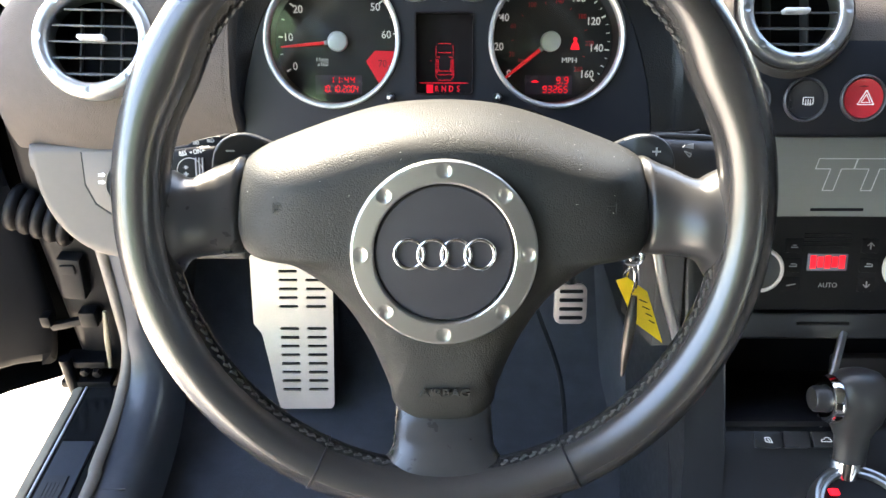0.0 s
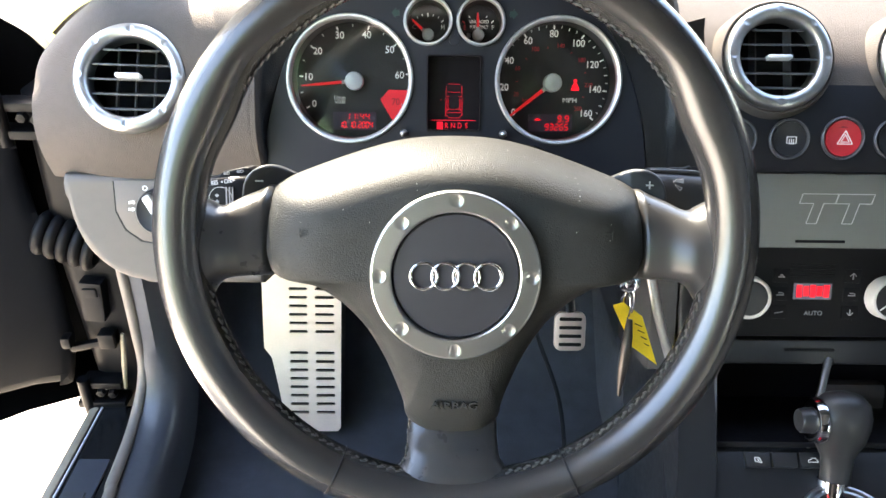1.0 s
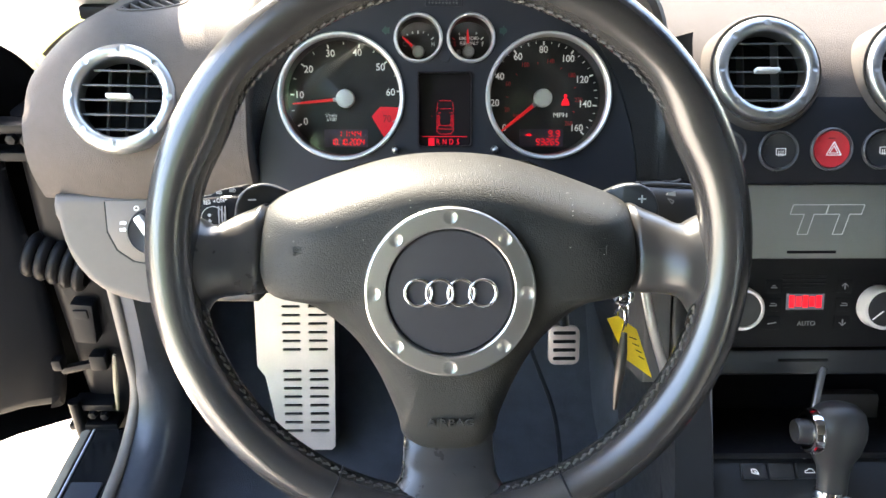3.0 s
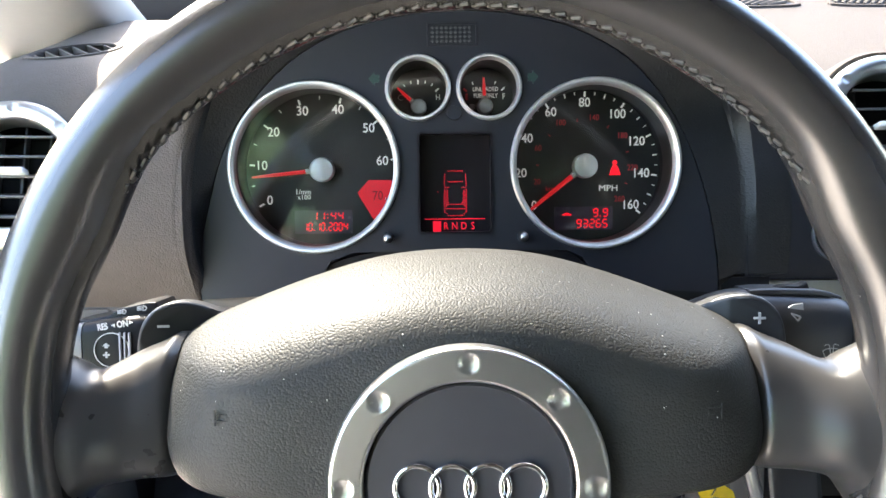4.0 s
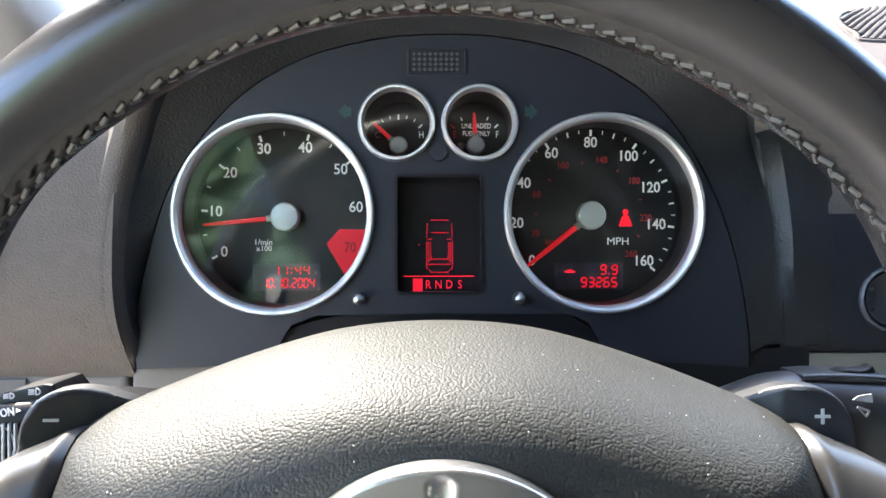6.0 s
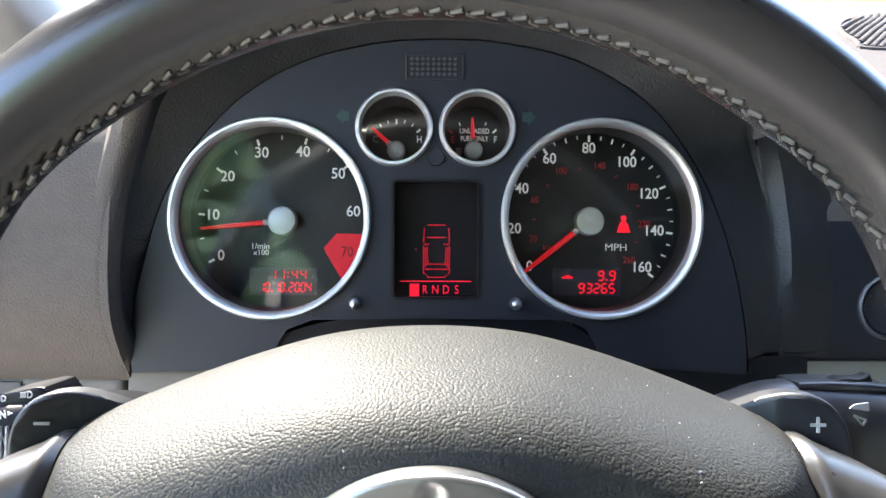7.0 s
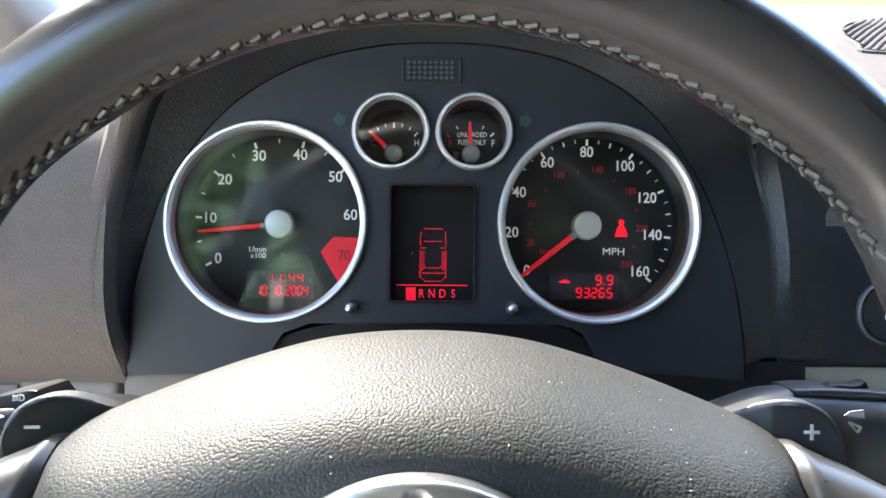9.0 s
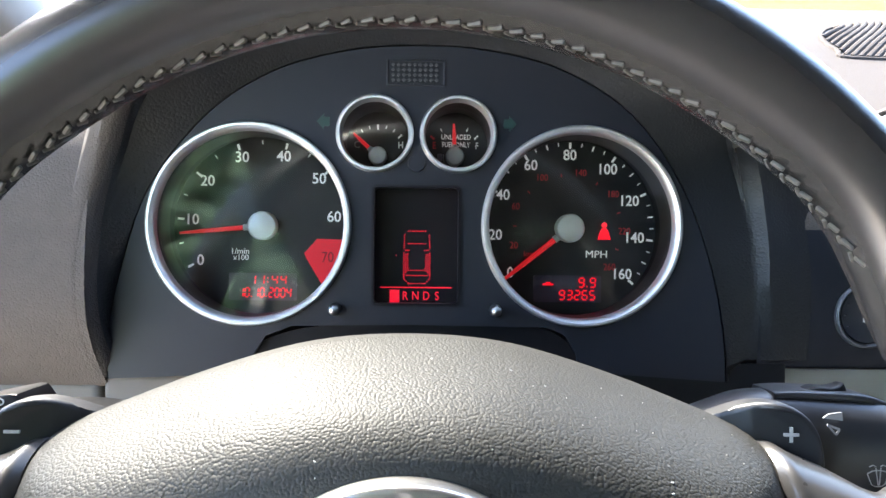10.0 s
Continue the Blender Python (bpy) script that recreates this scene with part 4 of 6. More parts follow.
def dot_line(x0, y0, x1, y1):
    n = max(1, int(max(abs(x1 - x0), abs(y1 - y0)) / (PIX * 1.6)))
    for k in range(n + 1):
        dots.append(box((x0 + (x1 - x0) * k / n, y0 + (y1 - y0) * k / n, SN), (PIX * 0.84, PIX * 0.84, 0.0003)))


CX, CV = 0.0016, 0.1098
for x0, y0, x1, y1 in ((-0.0045, 0.0140, 0.0045, 0.0140), (-0.0045, 0.0072, 0.0045, 0.0072), (-0.0066, 0.0118, -0.0070, 0.0050), (0.0066, 0.0118, 0.0070, 0.0050), (-0.0062, 0.0036, -0.0042, 0.0036), (0.0042, 0.0036, 0.0062, 0.0036),
                       (-0.0070, 0.0020, -0.0070, -0.0118), (0.0070, 0.0020, 0.0070, -0.0118), (-0.0050, 0.0015, -0.0050, -0.0060), (0.0050, 0.0015, 0.0050, -0.0060), (-0.0068, -0.0095, -0.0044, -0.0062), (0.0068, -0.0095, 0.0044, -0.0062),
                       (-0.0044, -0.0072, 0.0044, -0.0072), (-0.0055, -0.0100, 0.0055, -0.0100), (-0.0066, -0.0122, -0.0045, -0.0142), (0.0066, -0.0122, 0.0045, -0.0142), (-0.0045, -0.0144, 0.0045, -0.0144), (-0.0060, 0.0012, -0.0060, -0.0080), (0.0060, 0.0012, 0.0060, -0.0080)):
    dot_line(CX + x0, CV + y0, CX + x1, CV + y1)
dots.append(box((CX - 0.0112, CV + 0.0008, SN), (PIX, PIX, 0.0003)))
dots.append(box((0.0012, CV - 0.0165, SN), (0.0385, 0.0005, 0.0003)))
dots.append(box((-0.0103, CV - 0.0212, SN), (0.0052, 0.0068, 0.0003)))
for letter, x in (("R", -0.0046), ("N", 0.0010), ("D", 0.0068), ("S", 0.0126)):
    dots.append(lettering(letter, 0.0066, (x, CV - 0.0212, SN), 0.00015, squeeze=0.8))
part("display_dots", joined(*dots), dot_glow, disp)

gr = part("lamp_grille", plate(round_rect(-0.0152, 0.2000, 0.0160, 0.2140, 0.001), BEZEL_N - 0.002, BEZEL_N + 0.0006, 0.0004, holes=[round_rect(-0.0140, 0.2012, 0.0148, 0.2128, 0.0008)]), panel_skin, cluster)
bits = [box((-0.0118 + 0.00285 * i, 0.2030 + 0.0027 * j, BEZEL_N + 0.0004), (0.0014, 0.0014, 0.001), turn=Matrix.Rotation(radians(45), 4, "Z")) for i in range(9) for j in range(4)]
part("grille_studs", joined(*bits), trim_skin, gr)
for x in (-0.0410, 0.0432):
    part("reset_pin", lathe([(0.0033, BEZEL_N), (0.0031, BEZEL_N + 0.005), (0.0026, BEZEL_N + 0.0072), (0.0014, BEZEL_N + 0.0085), (0.0001, BEZEL_N + 0.0089)], (x, 0.0822, 0), seg=20), dull_alu, cluster, "small metal reset pin")
part("sensor_dot", lathe([(0.0001, BEZEL_N + 0.0012), (0.0036, BEZEL_N + 0.0012), (0.0044, BEZEL_N + 0.0012), (0.0046, BEZEL_N)], (0.0010, 0.1592, 0), seg=28), panel_skin, cluster)
for s in (-1, 1):
    pts = [(0, 0.0024), (0.003, 0.0024), (0.003, 0.0042), (0.0068, 0.0), (0.003, -0.0042), (0.003, -0.0024), (0, -0.0024)]
    part("turn_arrow", plate([(0.0010 + s * (0.0458 + x), 0.1806 + y) for x, y in pts], BEZEL_N, BEZEL_N + 0.0005), green_ink, cluster, "unlit green turn arrow")


# ---- vents ----
def vent(at, turn, slats, vanes, tab_v, label):
    v = thing("air_vent", at, label, "air vent", group="dashboard vents")
    m = Matrix.Translation(at) @ turn
    part("cup", lathe([(0.0336, 0.002), (0.0336, -0.040), (0.0001, -0.041)], at, turn), black, v)
    line = [(0.0322, -0.012), (0.0325, -0.002), (0.0330, 0.0012), (0.0338, 0.0026)] + [(0.0346 + 0.00032 * k, 0.0032 + 0.0016 * math.sin(math.pi * (k + 2) / 30)) for k in range(26)] + [(0.0436, 0.0022), (0.0445, 0.0004), (0.0449, -0.003), (0.0450, -0.0080)]
    dents = [(0.0390 * math.cos(radians(90 + 45 * k)), 0.0390 * math.sin(radians(90 + 45 * k)), 0.0029, 0.0007) for k in range(8)]
    ring = part("vent_ring", dented_ring(line, dents, at, turn, 240), vent_alu, v, "satin aluminium vent ring with pressed dimples")
    for k in range(slats):
        y = -0.0245 + 0.049 * k / (slats - 1)
        half = math.sqrt(0.0330 ** 2 - y * y)
        tip = turn @ Matrix.Rotation(radians(18), 4, "X")
        part("slat", box(m @ Vector((0, y, -0.0075)), (half * 2, 0.0016, 0.013), 0.0005, tip), trim_skin, v)
    for k in range(vanes):
        x = -0.0150 + 0.0300 * k / (vanes - 1)
        half = math.sqrt(0.0325 ** 2 - x * x)
        part("vane", box(m @ Vector((x, 0, -0.0185)), (0.0013, half * 2, 0.010), 0.0003, turn @ Matrix.Rotation(radians(12), 4, "Y")), trim_skin, v)
    part("thumb_tab", box(m @ Vector((-0.0005, tab_v, 0.001)), (0.0200, 0.0036, 0.009), 0.0016, turn, seg=3), silver, v, "silver thumb tab")
    return v


vent(LEFT_VENT, Matrix.Rotation(radians(-14), 4, "X") @ Matrix.Rotation(radians(4), 4, "Y"), 5, 3, 0.0005, "round aluminium-ringed air vent in the dashboard's outer pod")
for at in (MID_VENT, MID_VENT_B):
    vent(at, UP, 5, 2, -0.0012, "round aluminium-ringed air vent in the middle dashboard")


# ---- middle stack ----
def push_button(x, v, r, material, label, mark):
    b = thing("push_button", (x, v, -0.206), label, "button", group="dashboard buttons")
    part("button_ring", lathe([(r - 0.0016, -0.206), (r - 0.0014, -0.2020), (r - 0.0004, -0.2008), (r + 0.0006, -0.2018), (r + 0.0008, -0.206)], (x, v, 0), seg=40), ring_grey, b)
    cap = part("button_cap", lathe([(0.0001, -0.2036), (r * 0.55, -0.2036), (r * 0.72, -0.2026), (r * 0.86, -0.2021), (r - 0.0022, -0.2030), (r - 0.0014, -0.206)], (x, v, 0), seg=40), material, b)
    for a in (150, 180, 210):
        p = (x + r * 0.72 * math.cos(radians(a)), v + r * 0.72 * math.sin(radians(a)), -0.2026)
        part("button_dot", lathe([(0.0001, 0.0008), (0.0007, 0.0005), (0.0009, 0)], p, seg=8), material, cap)
    if mark == "warning":
        for s, w in ((0.0075, 0.0007), (0.0042, 0.0006)):
            tri = [(x + 0.002 + s * math.cos(radians(a)), v - 0.0012 + s * math.sin(radians(a))) for a in (90, 210, 330)]
            part("button_mark", joined(*[stroke(*tri[i], *tri[(i + 1) % 3], w, -0.2028) for i in range(3)]), white_ink, cap, "white warning triangle")
    elif mark == "heater":
        cx, cy = x + 0.0022, v - 0.0008
        bits = [stroke(cx - 0.004, cy + s * 0.0026, cx + 0.004, cy + s * 0.0026, 0.0006, -0.2030) for s in (-1, 1)] + [stroke(cx + s * 0.004, cy - 0.0028, cx + s * 0.004, cy + 0.0028, 0.0006, -0.2030) for s in (-1, 1)]
        bits += [stroke(cx + k * 0.0018, cy - 0.0038, cx + k * 0.0018, cy + 0.001, 0.0005, -0.2030) for k in (-1, 0, 1)]
        part("button_mark", joined(*bits), white_ink, cap, "white rear window heater sign")
    return b


ring_grey = surface("dark grey ring plastic", (0.07, 0.07, 0.072), 0.35, vary=0.08)
black_button = surface("black button plastic", (0.02, 0.021, 0.024), 0.4, vary=0.15)
push_button(0.2425, 0.0810, 0.0168, black_button, "round black dashboard button with a silver edge", "heater")
push_button(0.2876, 0.0810, 0.0168, black_button, "round black rear window heater button", "heater")
push_button(0.3335, 0.0823, 0.0178, red_button, "round red hazard warning button", "warning")
push_button(0.3775, 0.0823, 0.0168, black_button, "round black dashboard button", "heater")

cover = thing("radio_cover", (0.36, 0.018, -0.215), "brushed aluminium radio cover with an outlined emblem", "radio cover")
crisp(part("cover_plate", plate(round_rect(0.186, -0.0145, 0.534, 0.0515, 0.002), -0.23, -0.2125, 0.0012), alu_plate, cover))
part("finger_slot", box((0.327, -0.0085, -0.2124), (0.0440, 0.0026, 0.0012), 0.0008), black, cover)


def slanted_outline(points, x, v, size, lean=0.30):
    pts = [(x + (a + lean * b) * size, v + b * size) for a, b in points]
    return joined(*[stroke(*pts[i], *pts[(i + 1) % len(pts)], 0.0007, -0.2121) for i in range(len(pts))])


BAR_SIGN = [(-0.62, 0.5), (0.60, 0.5), (0.60, 0.18), (0.20, 0.18), (0.20, -0.5), (-0.14, -0.5), (-0.14, 0.18), (-0.62, 0.18)]
for x in (0.3205, 0.3520):
    part("emblem_outline", slanted_outline(BAR_SIGN, x, 0.0205, 0.0262), silver, cover, "thin raised outline shape")
part("cover_frame", plate(round_rect(0.182, -0.0190, 0.538, 0.0550, 0.003), -0.24, -0.2145, holes=[round_rect(0.1855, -0.0150, 0.5345, 0.0520, 0.002)]), black, cover)

CN = -0.248
climate = thing("climate_panel", (0.36, -0.06, -0.26), "black climate control panel with red display and knobs", "climate panel")
crisp(part("climate_body", plate(round_rect(0.195, -0.106, 0.53, -0.021, 0.004), -0.30, CN, 0.002), black, climate))
part("climate_display", plate(round_rect(0.3240, -0.0690, 0.3600, -0.0535, 0.001), CN - 0.001, CN + 0.0008), lcd_back, climate)
for k in range(5):
    part("climate_digit", box((0.3292 + 0.0064 * k, -0.0610, CN + 0.0012), (0.0052, 0.0118 - 0.0022 * (k % 2), 0.0003)), red_glow, climate)
for k in range(4):
    part("vent_slot", box((0.3405, -0.0360 - 0.0036 * k, CN + 0.0001), (0.0420, 0.0014, 0.0014), 0.0004), black, climate)
part("auto_print", lettering("AUTO", 0.0062, (0.3445, -0.0825, CN + 0.0006), 0.0002), grey_ink, climate)
for x in (0.3115, 0.3790):
    for v in (-0.0465, -0.0640, -0.0815):
        part("climate_key", plate(round_rect(x - 0.008, v - 0.0065, x + 0.008, v + 0.0065, 0.0015), CN - 0.002, CN + 0.0006, 0.0003), black, climate)
        side = 1 if x > 0.34 else -1
        if v > -0.05:
            bits = [stroke(x - 0.0030, v - 0.0012, x + 0.0030, v - 0.0012, 0.0010, CN + 0.0009), stroke(x - 0.0016, v + 0.0006, x + 0.0016, v + 0.0006, 0.0010, CN + 0.0009)] if side < 0 else [stroke(x - 0.003, v, x, v + 0.003, 0.0008, CN + 0.0009), stroke(x, v + 0.003, x + 0.003, v, 0.0008, CN + 0.0009), stroke(x, v + 0.003, x, v - 0.003, 0.0012, CN + 0.0009)]
        elif v > -0.07:
            bits = [stroke(x - 0.0034, v - 0.001, x + 0.0034, v - 0.001, 0.0010, CN + 0.0009), stroke(x - 0.002, v + 0.0012, x + 0.002, v + 0.0012, 0.0010, CN + 0.0009), stroke(x + 0.003, v - 0.001, x + 0.003, v + 0.001, 0.0008, CN + 0.0009)]
        else:
            bits = [stroke(x - 0.0040, v - 0.0012, x + 0.0040, v + 0.0004, 0.0009, CN + 0.0009)] if side < 0 else [stroke(x - 0.003, v, x, v - 0.003, 0.0008, CN + 0.0009), stroke(x, v - 0.003, x + 0.003, v, 0.0008, CN + 0.0009), stroke(x, v + 0.003, x, v - 0.003, 0.0012, CN + 0.0009)]
        part("key_mark", joined(*bits), grey_ink, climate)
for x in (0.2790, 0.4120):
    knob = part("knob", lathe([(0.0205, CN), (0.0200, CN + 0.012), (0.0188, CN + 0.0140), (0.0170, CN + 0.0142), (0.0164, CN + 0.0125)], (x, -0.0660, 0), seg=48), silver, climate, "silver-rimmed knob")
    part("knob_face", lathe([(0.0164, CN + 0.0125), (0.012, CN + 0.0132), (0.0001, CN + 0.0132)], (x, -0.0660, 0), seg=48), black_button, knob)
    part("knob_pointer", stroke(x - 0.012, -0.0760, x - 0.002, -0.0680, 0.0012, CN + 0.0136), white_ink, knob)
tray = thing("console_tray", (0.36, -0.12, -0.26), "black closed tray below the climate panel", "tray")
crisp(part("tray_front", plate(round_rect(0.195, -0.134, 0.53, -0.109, 0.004), -0.31, -0.250, 0.003), console_skin, tray))
part("tray_grip", box((0.345, -0.1190, -0.2495), (0.048, 0.003, 0.002), 0.001), black, tray)


# ---- stalks, key ----
def bar_of(sections, sign, r=0.010):
    """A rounded bar along x: sections of (x, v low, v high, n back, n front)."""
    rings = [[Vector((sign * x, v, n)) for v, n in round_rect(v0, n0, v1, n1, min(r, (v1 - v0) * 0.42, (n1 - n0) * 0.42), 4)] for x, v0, v1, n0, n1 in sections]
    fine = [spline([ring[j] for ring in rings], 3) for j in range(len(rings[0]))]
    return loft([[line[i] for line in fine] for i in range(len(fine[0]))])


def lamp_sign(x, v, n, size):
    bow = [(x + size * math.cos(radians(a)) * 0.8, v + size * 0.55 * math.sin(radians(a))) for a in (-90, -50, -10, 30, 70, 90)]
    bits = [stroke(*bow[i], *bow[i + 1], 0.0005, n) for i in range(5)] + [stroke(*bow[-1], *bow[0], 0.0005, n)]
    return bits + [stroke(x - size * 0.3, v + size * (0.35 - 0.35 * k), x - size * 1.3, v + size * (0.25 - 0.35 * k), 0.0005, n) for k in range(3)]


left_stalk = thing("column_stalk", (-0.15, 0.04, -0.09), "black light and cruise stalk with white printing", "stalk", group="column stalks")
part("stalk_arm", bar_of([(0.05, 0.028, 0.046, -0.118, -0.098), (0.105, 0.024, 0.0520, -0.112, -0.086), (0.125, 0.0215, 0.0540, -0.111, -0.081), (0.150, 0.0205, 0.0535, -0.110, -0.079), (0.1765, 0.0205, 0.0503, -0.109, -0.079)], -1, 0.005), stalk_black, left_stalk)
part("stalk_tip", bar_of([(0.1772, 0.0205, 0.0503, -0.109, -0.079), (0.1815, 0.0215, 0.0495, -0.108, -0.0795), (0.1845, 0.0240, 0.0470, -0.106, -0.0815), (0.1858, 0.0275, 0.0440, -0.103, -0.084)], -1, 0.006), trim_skin, left_stalk)
top = [(-0.184, 0.0500), (-0.1655, 0.0530), (-0.1615, 0.0560), (-0.1470, 0.0592), (-0.1435, 0.0590), (-0.1405, 0.0550), (-0.1405, 0.0520), (-0.184, 0.0480)]
slider = crisp(part("stalk_slider", plate(top, -0.108, -0.0835, 0.0012), stalk_black, left_stalk))
part("slider_sign", joined(*lamp_sign(-0.1495, 0.0563, -0.0832, 0.0021), *lamp_sign(-0.1590, 0.0548, -0.0832, 0.0019)), grey_ink, slider)
part("stalk_word", lettering("RES", 0.0043, (-0.1668, 0.0483, -0.0786), 0.0002, turn=8, squeeze=0.72, bold=0.00008), pale_ink, left_stalk)
part("stalk_word", lettering("ON", 0.0043, (-0.1575, 0.0496, -0.0786), 0.0002, turn=8, squeeze=0.78, bold=0.00008), pale_ink, left_stalk)
for x, v, way in ((-0.1618, 0.0491, -1), (-0.1536, 0.0503, 1)):
    part("arrow_mark", plate([(x + way * 0.0010, v), (x - way * 0.0007, v + 0.0008), (x - way * 0.0007, v - 0.0008)][::way], -0.0788, -0.0784), pale_ink, left_stalk)
part("stalk_dial", lathe([(0.0082, -0.080), (0.0082, -0.0783), (0.0080, -0.0782), (0.0078, -0.0784)], (-0.1630, 0.0375, 0), seg=30), pale_ink, left_stalk)
part("dial_arrow", plate([(-0.1673, 0.0394), (-0.1655, 0.0408), (-0.1637, 0.0394), (-0.1648, 0.0394), (-0.1648, 0.0384), (-0.1662, 0.0384), (-0.1662, 0.0394)], -0.0788, -0.0784), grey_ink, left_stalk)
part("dial_plus", joined(box((-0.1655, 0.0352, -0.0786), (0.0030, 0.0009, 0.0003)), box((-0.1655, 0.0352, -0.0786), (0.0009, 0.0030, 0.0003))), grey_ink, left_stalk)
for x in (-0.1588, -0.1566, -0.1544):
    part("stalk_rib", box((x, 0.0375, -0.0790), (0.0008, 0.0165, 0.003), 0.0003), grey_ink, left_stalk)

right_stalk = thing("column_stalk", (0.15, 0.04, -0.09), "black wiper stalk with white printed wiper signs", "stalk", group="column stalks")
part("stalk_arm", bar_of([(0.05, 0.024, 0.038, -0.118, -0.098), (0.100, 0.020, 0.0490, -0.113, -0.090), (0.116, 0.018, 0.0545, -0.113, -0.084), (0.128, 0.017, 0.0590, -0.113, -0.081), (0.140, 0.017, 0.0605, -0.113, -0.079), (0.160, 0.017, 0.0598, -0.113, -0.078), (0.178, 0.0190, 0.0580, -0.111, -0.078), (0.1842, 0.0210, 0.0558, -0.109, -0.079)], 1, 0.015), black_button, right_stalk)
part("stalk_tip", bar_of([(0.1850, 0.0215, 0.0550, -0.108, -0.0795), (0.1895, 0.0230, 0.0525, -0.107, -0.0805), (0.1922, 0.0265, 0.0490, -0.105, -0.083), (0.1932, 0.0310, 0.0450, -0.101, -0.087)], 1, 0.010), black_button, right_stalk)
part("stalk_collar", bar_of([(0.1838, 0.0222, 0.0546, -0.1085, -0.0797), (0.1856, 0.0222, 0.0546, -0.1085, -0.0797)], 1, 0.010), black, right_stalk)
slider = part("stalk_slider", bar_of([(0.1385, 0.0580, 0.0608, -0.106, -0.086), (0.150, 0.0580, 0.0612, -0.107, -0.085), (0.172, 0.0570, 0.0602, -0.106, -0.085), (0.183, 0.0540, 0.0570, -0.104, -0.087)], 1, 0.0014), black_button, right_stalk)
part("slider_knob", bar_of([(0.1535, 0.0600, 0.0612, -0.097, -0.091), (0.1575, 0.0602, 0.0621, -0.099, -0.089), (0.1625, 0.0602, 0.0618, -0.099, -0.089), (0.1660, 0.0600, 0.0626, -0.098, -0.090), (0.1680, 0.0598, 0.0636, -0.097, -0.091), (0.1695, 0.0598, 0.0612, -0.096, -0.092)], 1, 0.0012), black, slider)
fan = [(0.1737 + (x - 0.1737) * 0.66, 0.0315 + (v - 0.0315) * 0.66) for x, v in ((0.1675, 0.0330), (0.1700, 0.0268), (0.1722, 0.0258), (0.1752, 0.0258), (0.1775, 0.0270), (0.1800, 0.0335), (0.1770, 0.0345), (0.1737, 0.0349), (0.1705, 0.0345))]
part("washer_sign", joined(*[stroke(*fan[i], *fan[(i + 1) % 9], 0.0003, -0.0777) for i in range(9)], stroke(0.1737, 0.0282, 0.1728, 0.0347, 0.0003, -0.0777), stroke(0.1742, 0.0282, 0.1747, 0.0347, 0.0003, -0.0777)), pale_ink, right_stalk)
part("spray_sign", joined(*[stroke(0.1737 + s * 0.0008, 0.0351, 0.1737 + s * 0.0020, 0.0357, 0.0003, -0.0777) for s in (-1, 1)], *[stroke(0.1737 + s * 0.0022, 0.0356, 0.1737 + s * 0.0033, 0.0350, 0.0003, -0.0777) for s in (-1, 1)]), pale_ink, right_stalk)
wipe = [(0.1528, 0.0530), (0.1548, 0.0545), (0.1598, 0.0552), (0.1602, 0.0520), (0.1570, 0.0515)]
part("wiper_sign", joined(plate(wipe[:4], -0.0780, -0.0774), stroke(0.1545, 0.0505, 0.1590, 0.0488, 0.0008, -0.0776), stroke(0.1590, 0.0488, 0.1578, 0.0468, 0.0008, -0.0776), stroke(0.1545, 0.0505, 0.1578, 0.0468, 0.0006, -0.0776)), grey_ink, right_stalk)

shroud = solid("column_shroud", loft([[Vector((x * s, v * s - 0.01, n)) for x, v in round_rect(-0.080, -0.030, 0.115, 0.045, 0.02)] for s, n in ((0.80, -0.098), (0.92, -0.104), (1.0, -0.125), (1.0, -0.21))]), black, "black steering column shroud", "column shroud", kind="structure")
KEY = Vector((0.144, -0.0383, -0.144))
lock = solid("ignition_lock", lathe([(0.0001, -0.1400), (0.005, -0.1400), (0.0085, -0.1410), (0.0095, -0.143), (0.0095, -0.16)], (KEY.x - 0.002, KEY.y + 0.0065, 0), seg=30), chrome, "round chrome ignition lock in the column", "ignition lock")
keys = thing("key_bunch", KEY, "car key on a ring with yellow tag, hanging in ignition", "keys")
part("key_blade", box(KEY + Vector((-0.0015, 0.005, 0.004)), (0.0080, 0.0055, 0.010), 0.0012), chrome, keys)
DOWN = (world_to_wheel((0, 0, 0)) - world_to_wheel((0, 0, 1))).normalized()
loop = [KEY + DOWN * (0.016 - 0.016 * math.cos(a)) + Vector((0.0035 * math.sin(a), 0, 0.003 * math.sin(a))) for a in (2 * math.pi * k / 12 for k in range(12))]
part("split_ring", tube(loop, 0.0009, seg=8, steps=3, closed=True), chrome, keys)
loop = [KEY + DOWN * (0.018 - 0.014 * math.cos(a)) + Vector((-0.002 + 0.0022 * math.sin(a), 0, 0.008 * math.sin(a))) for a in (2 * math.pi * k / 12 for k in range(12))]
part("second_ring", tube(loop, 0.0008, seg=8, steps=3, closed=True), chrome, keys)
t0 = KEY + Vector((-0.0005, -0.024, 0.004))
fob = [t0, t0 + Vector((-0.0015, -0.016, 0.001)), t0 + Vector((-0.0030, -0.032, 0.001)), t0 + Vector((-0.0045, -0.047, 0.0)), t0 + Vector((-0.0060, -0.064, 0.0))]
part("key_head", tube(fob, [0.0022, 0.0040, 0.0042, 0.0034, 0.0012], seg=12, squash=1.2), surface("dark steel key", (0.06, 0.056, 0.055), 0.35, metal=0.7, vary=0.2, vary_scale=80), keys, "dark folded car key")
tag = [(0.1315, -0.0530), (0.1400, -0.0505), (0.1560, -0.0620), (0.1700, -0.1030), (0.1480, -0.0870)]
part("paper_tag", plate(tag, -0.1500, -0.1490), yellow_tag, keys, "yellow paper tag")
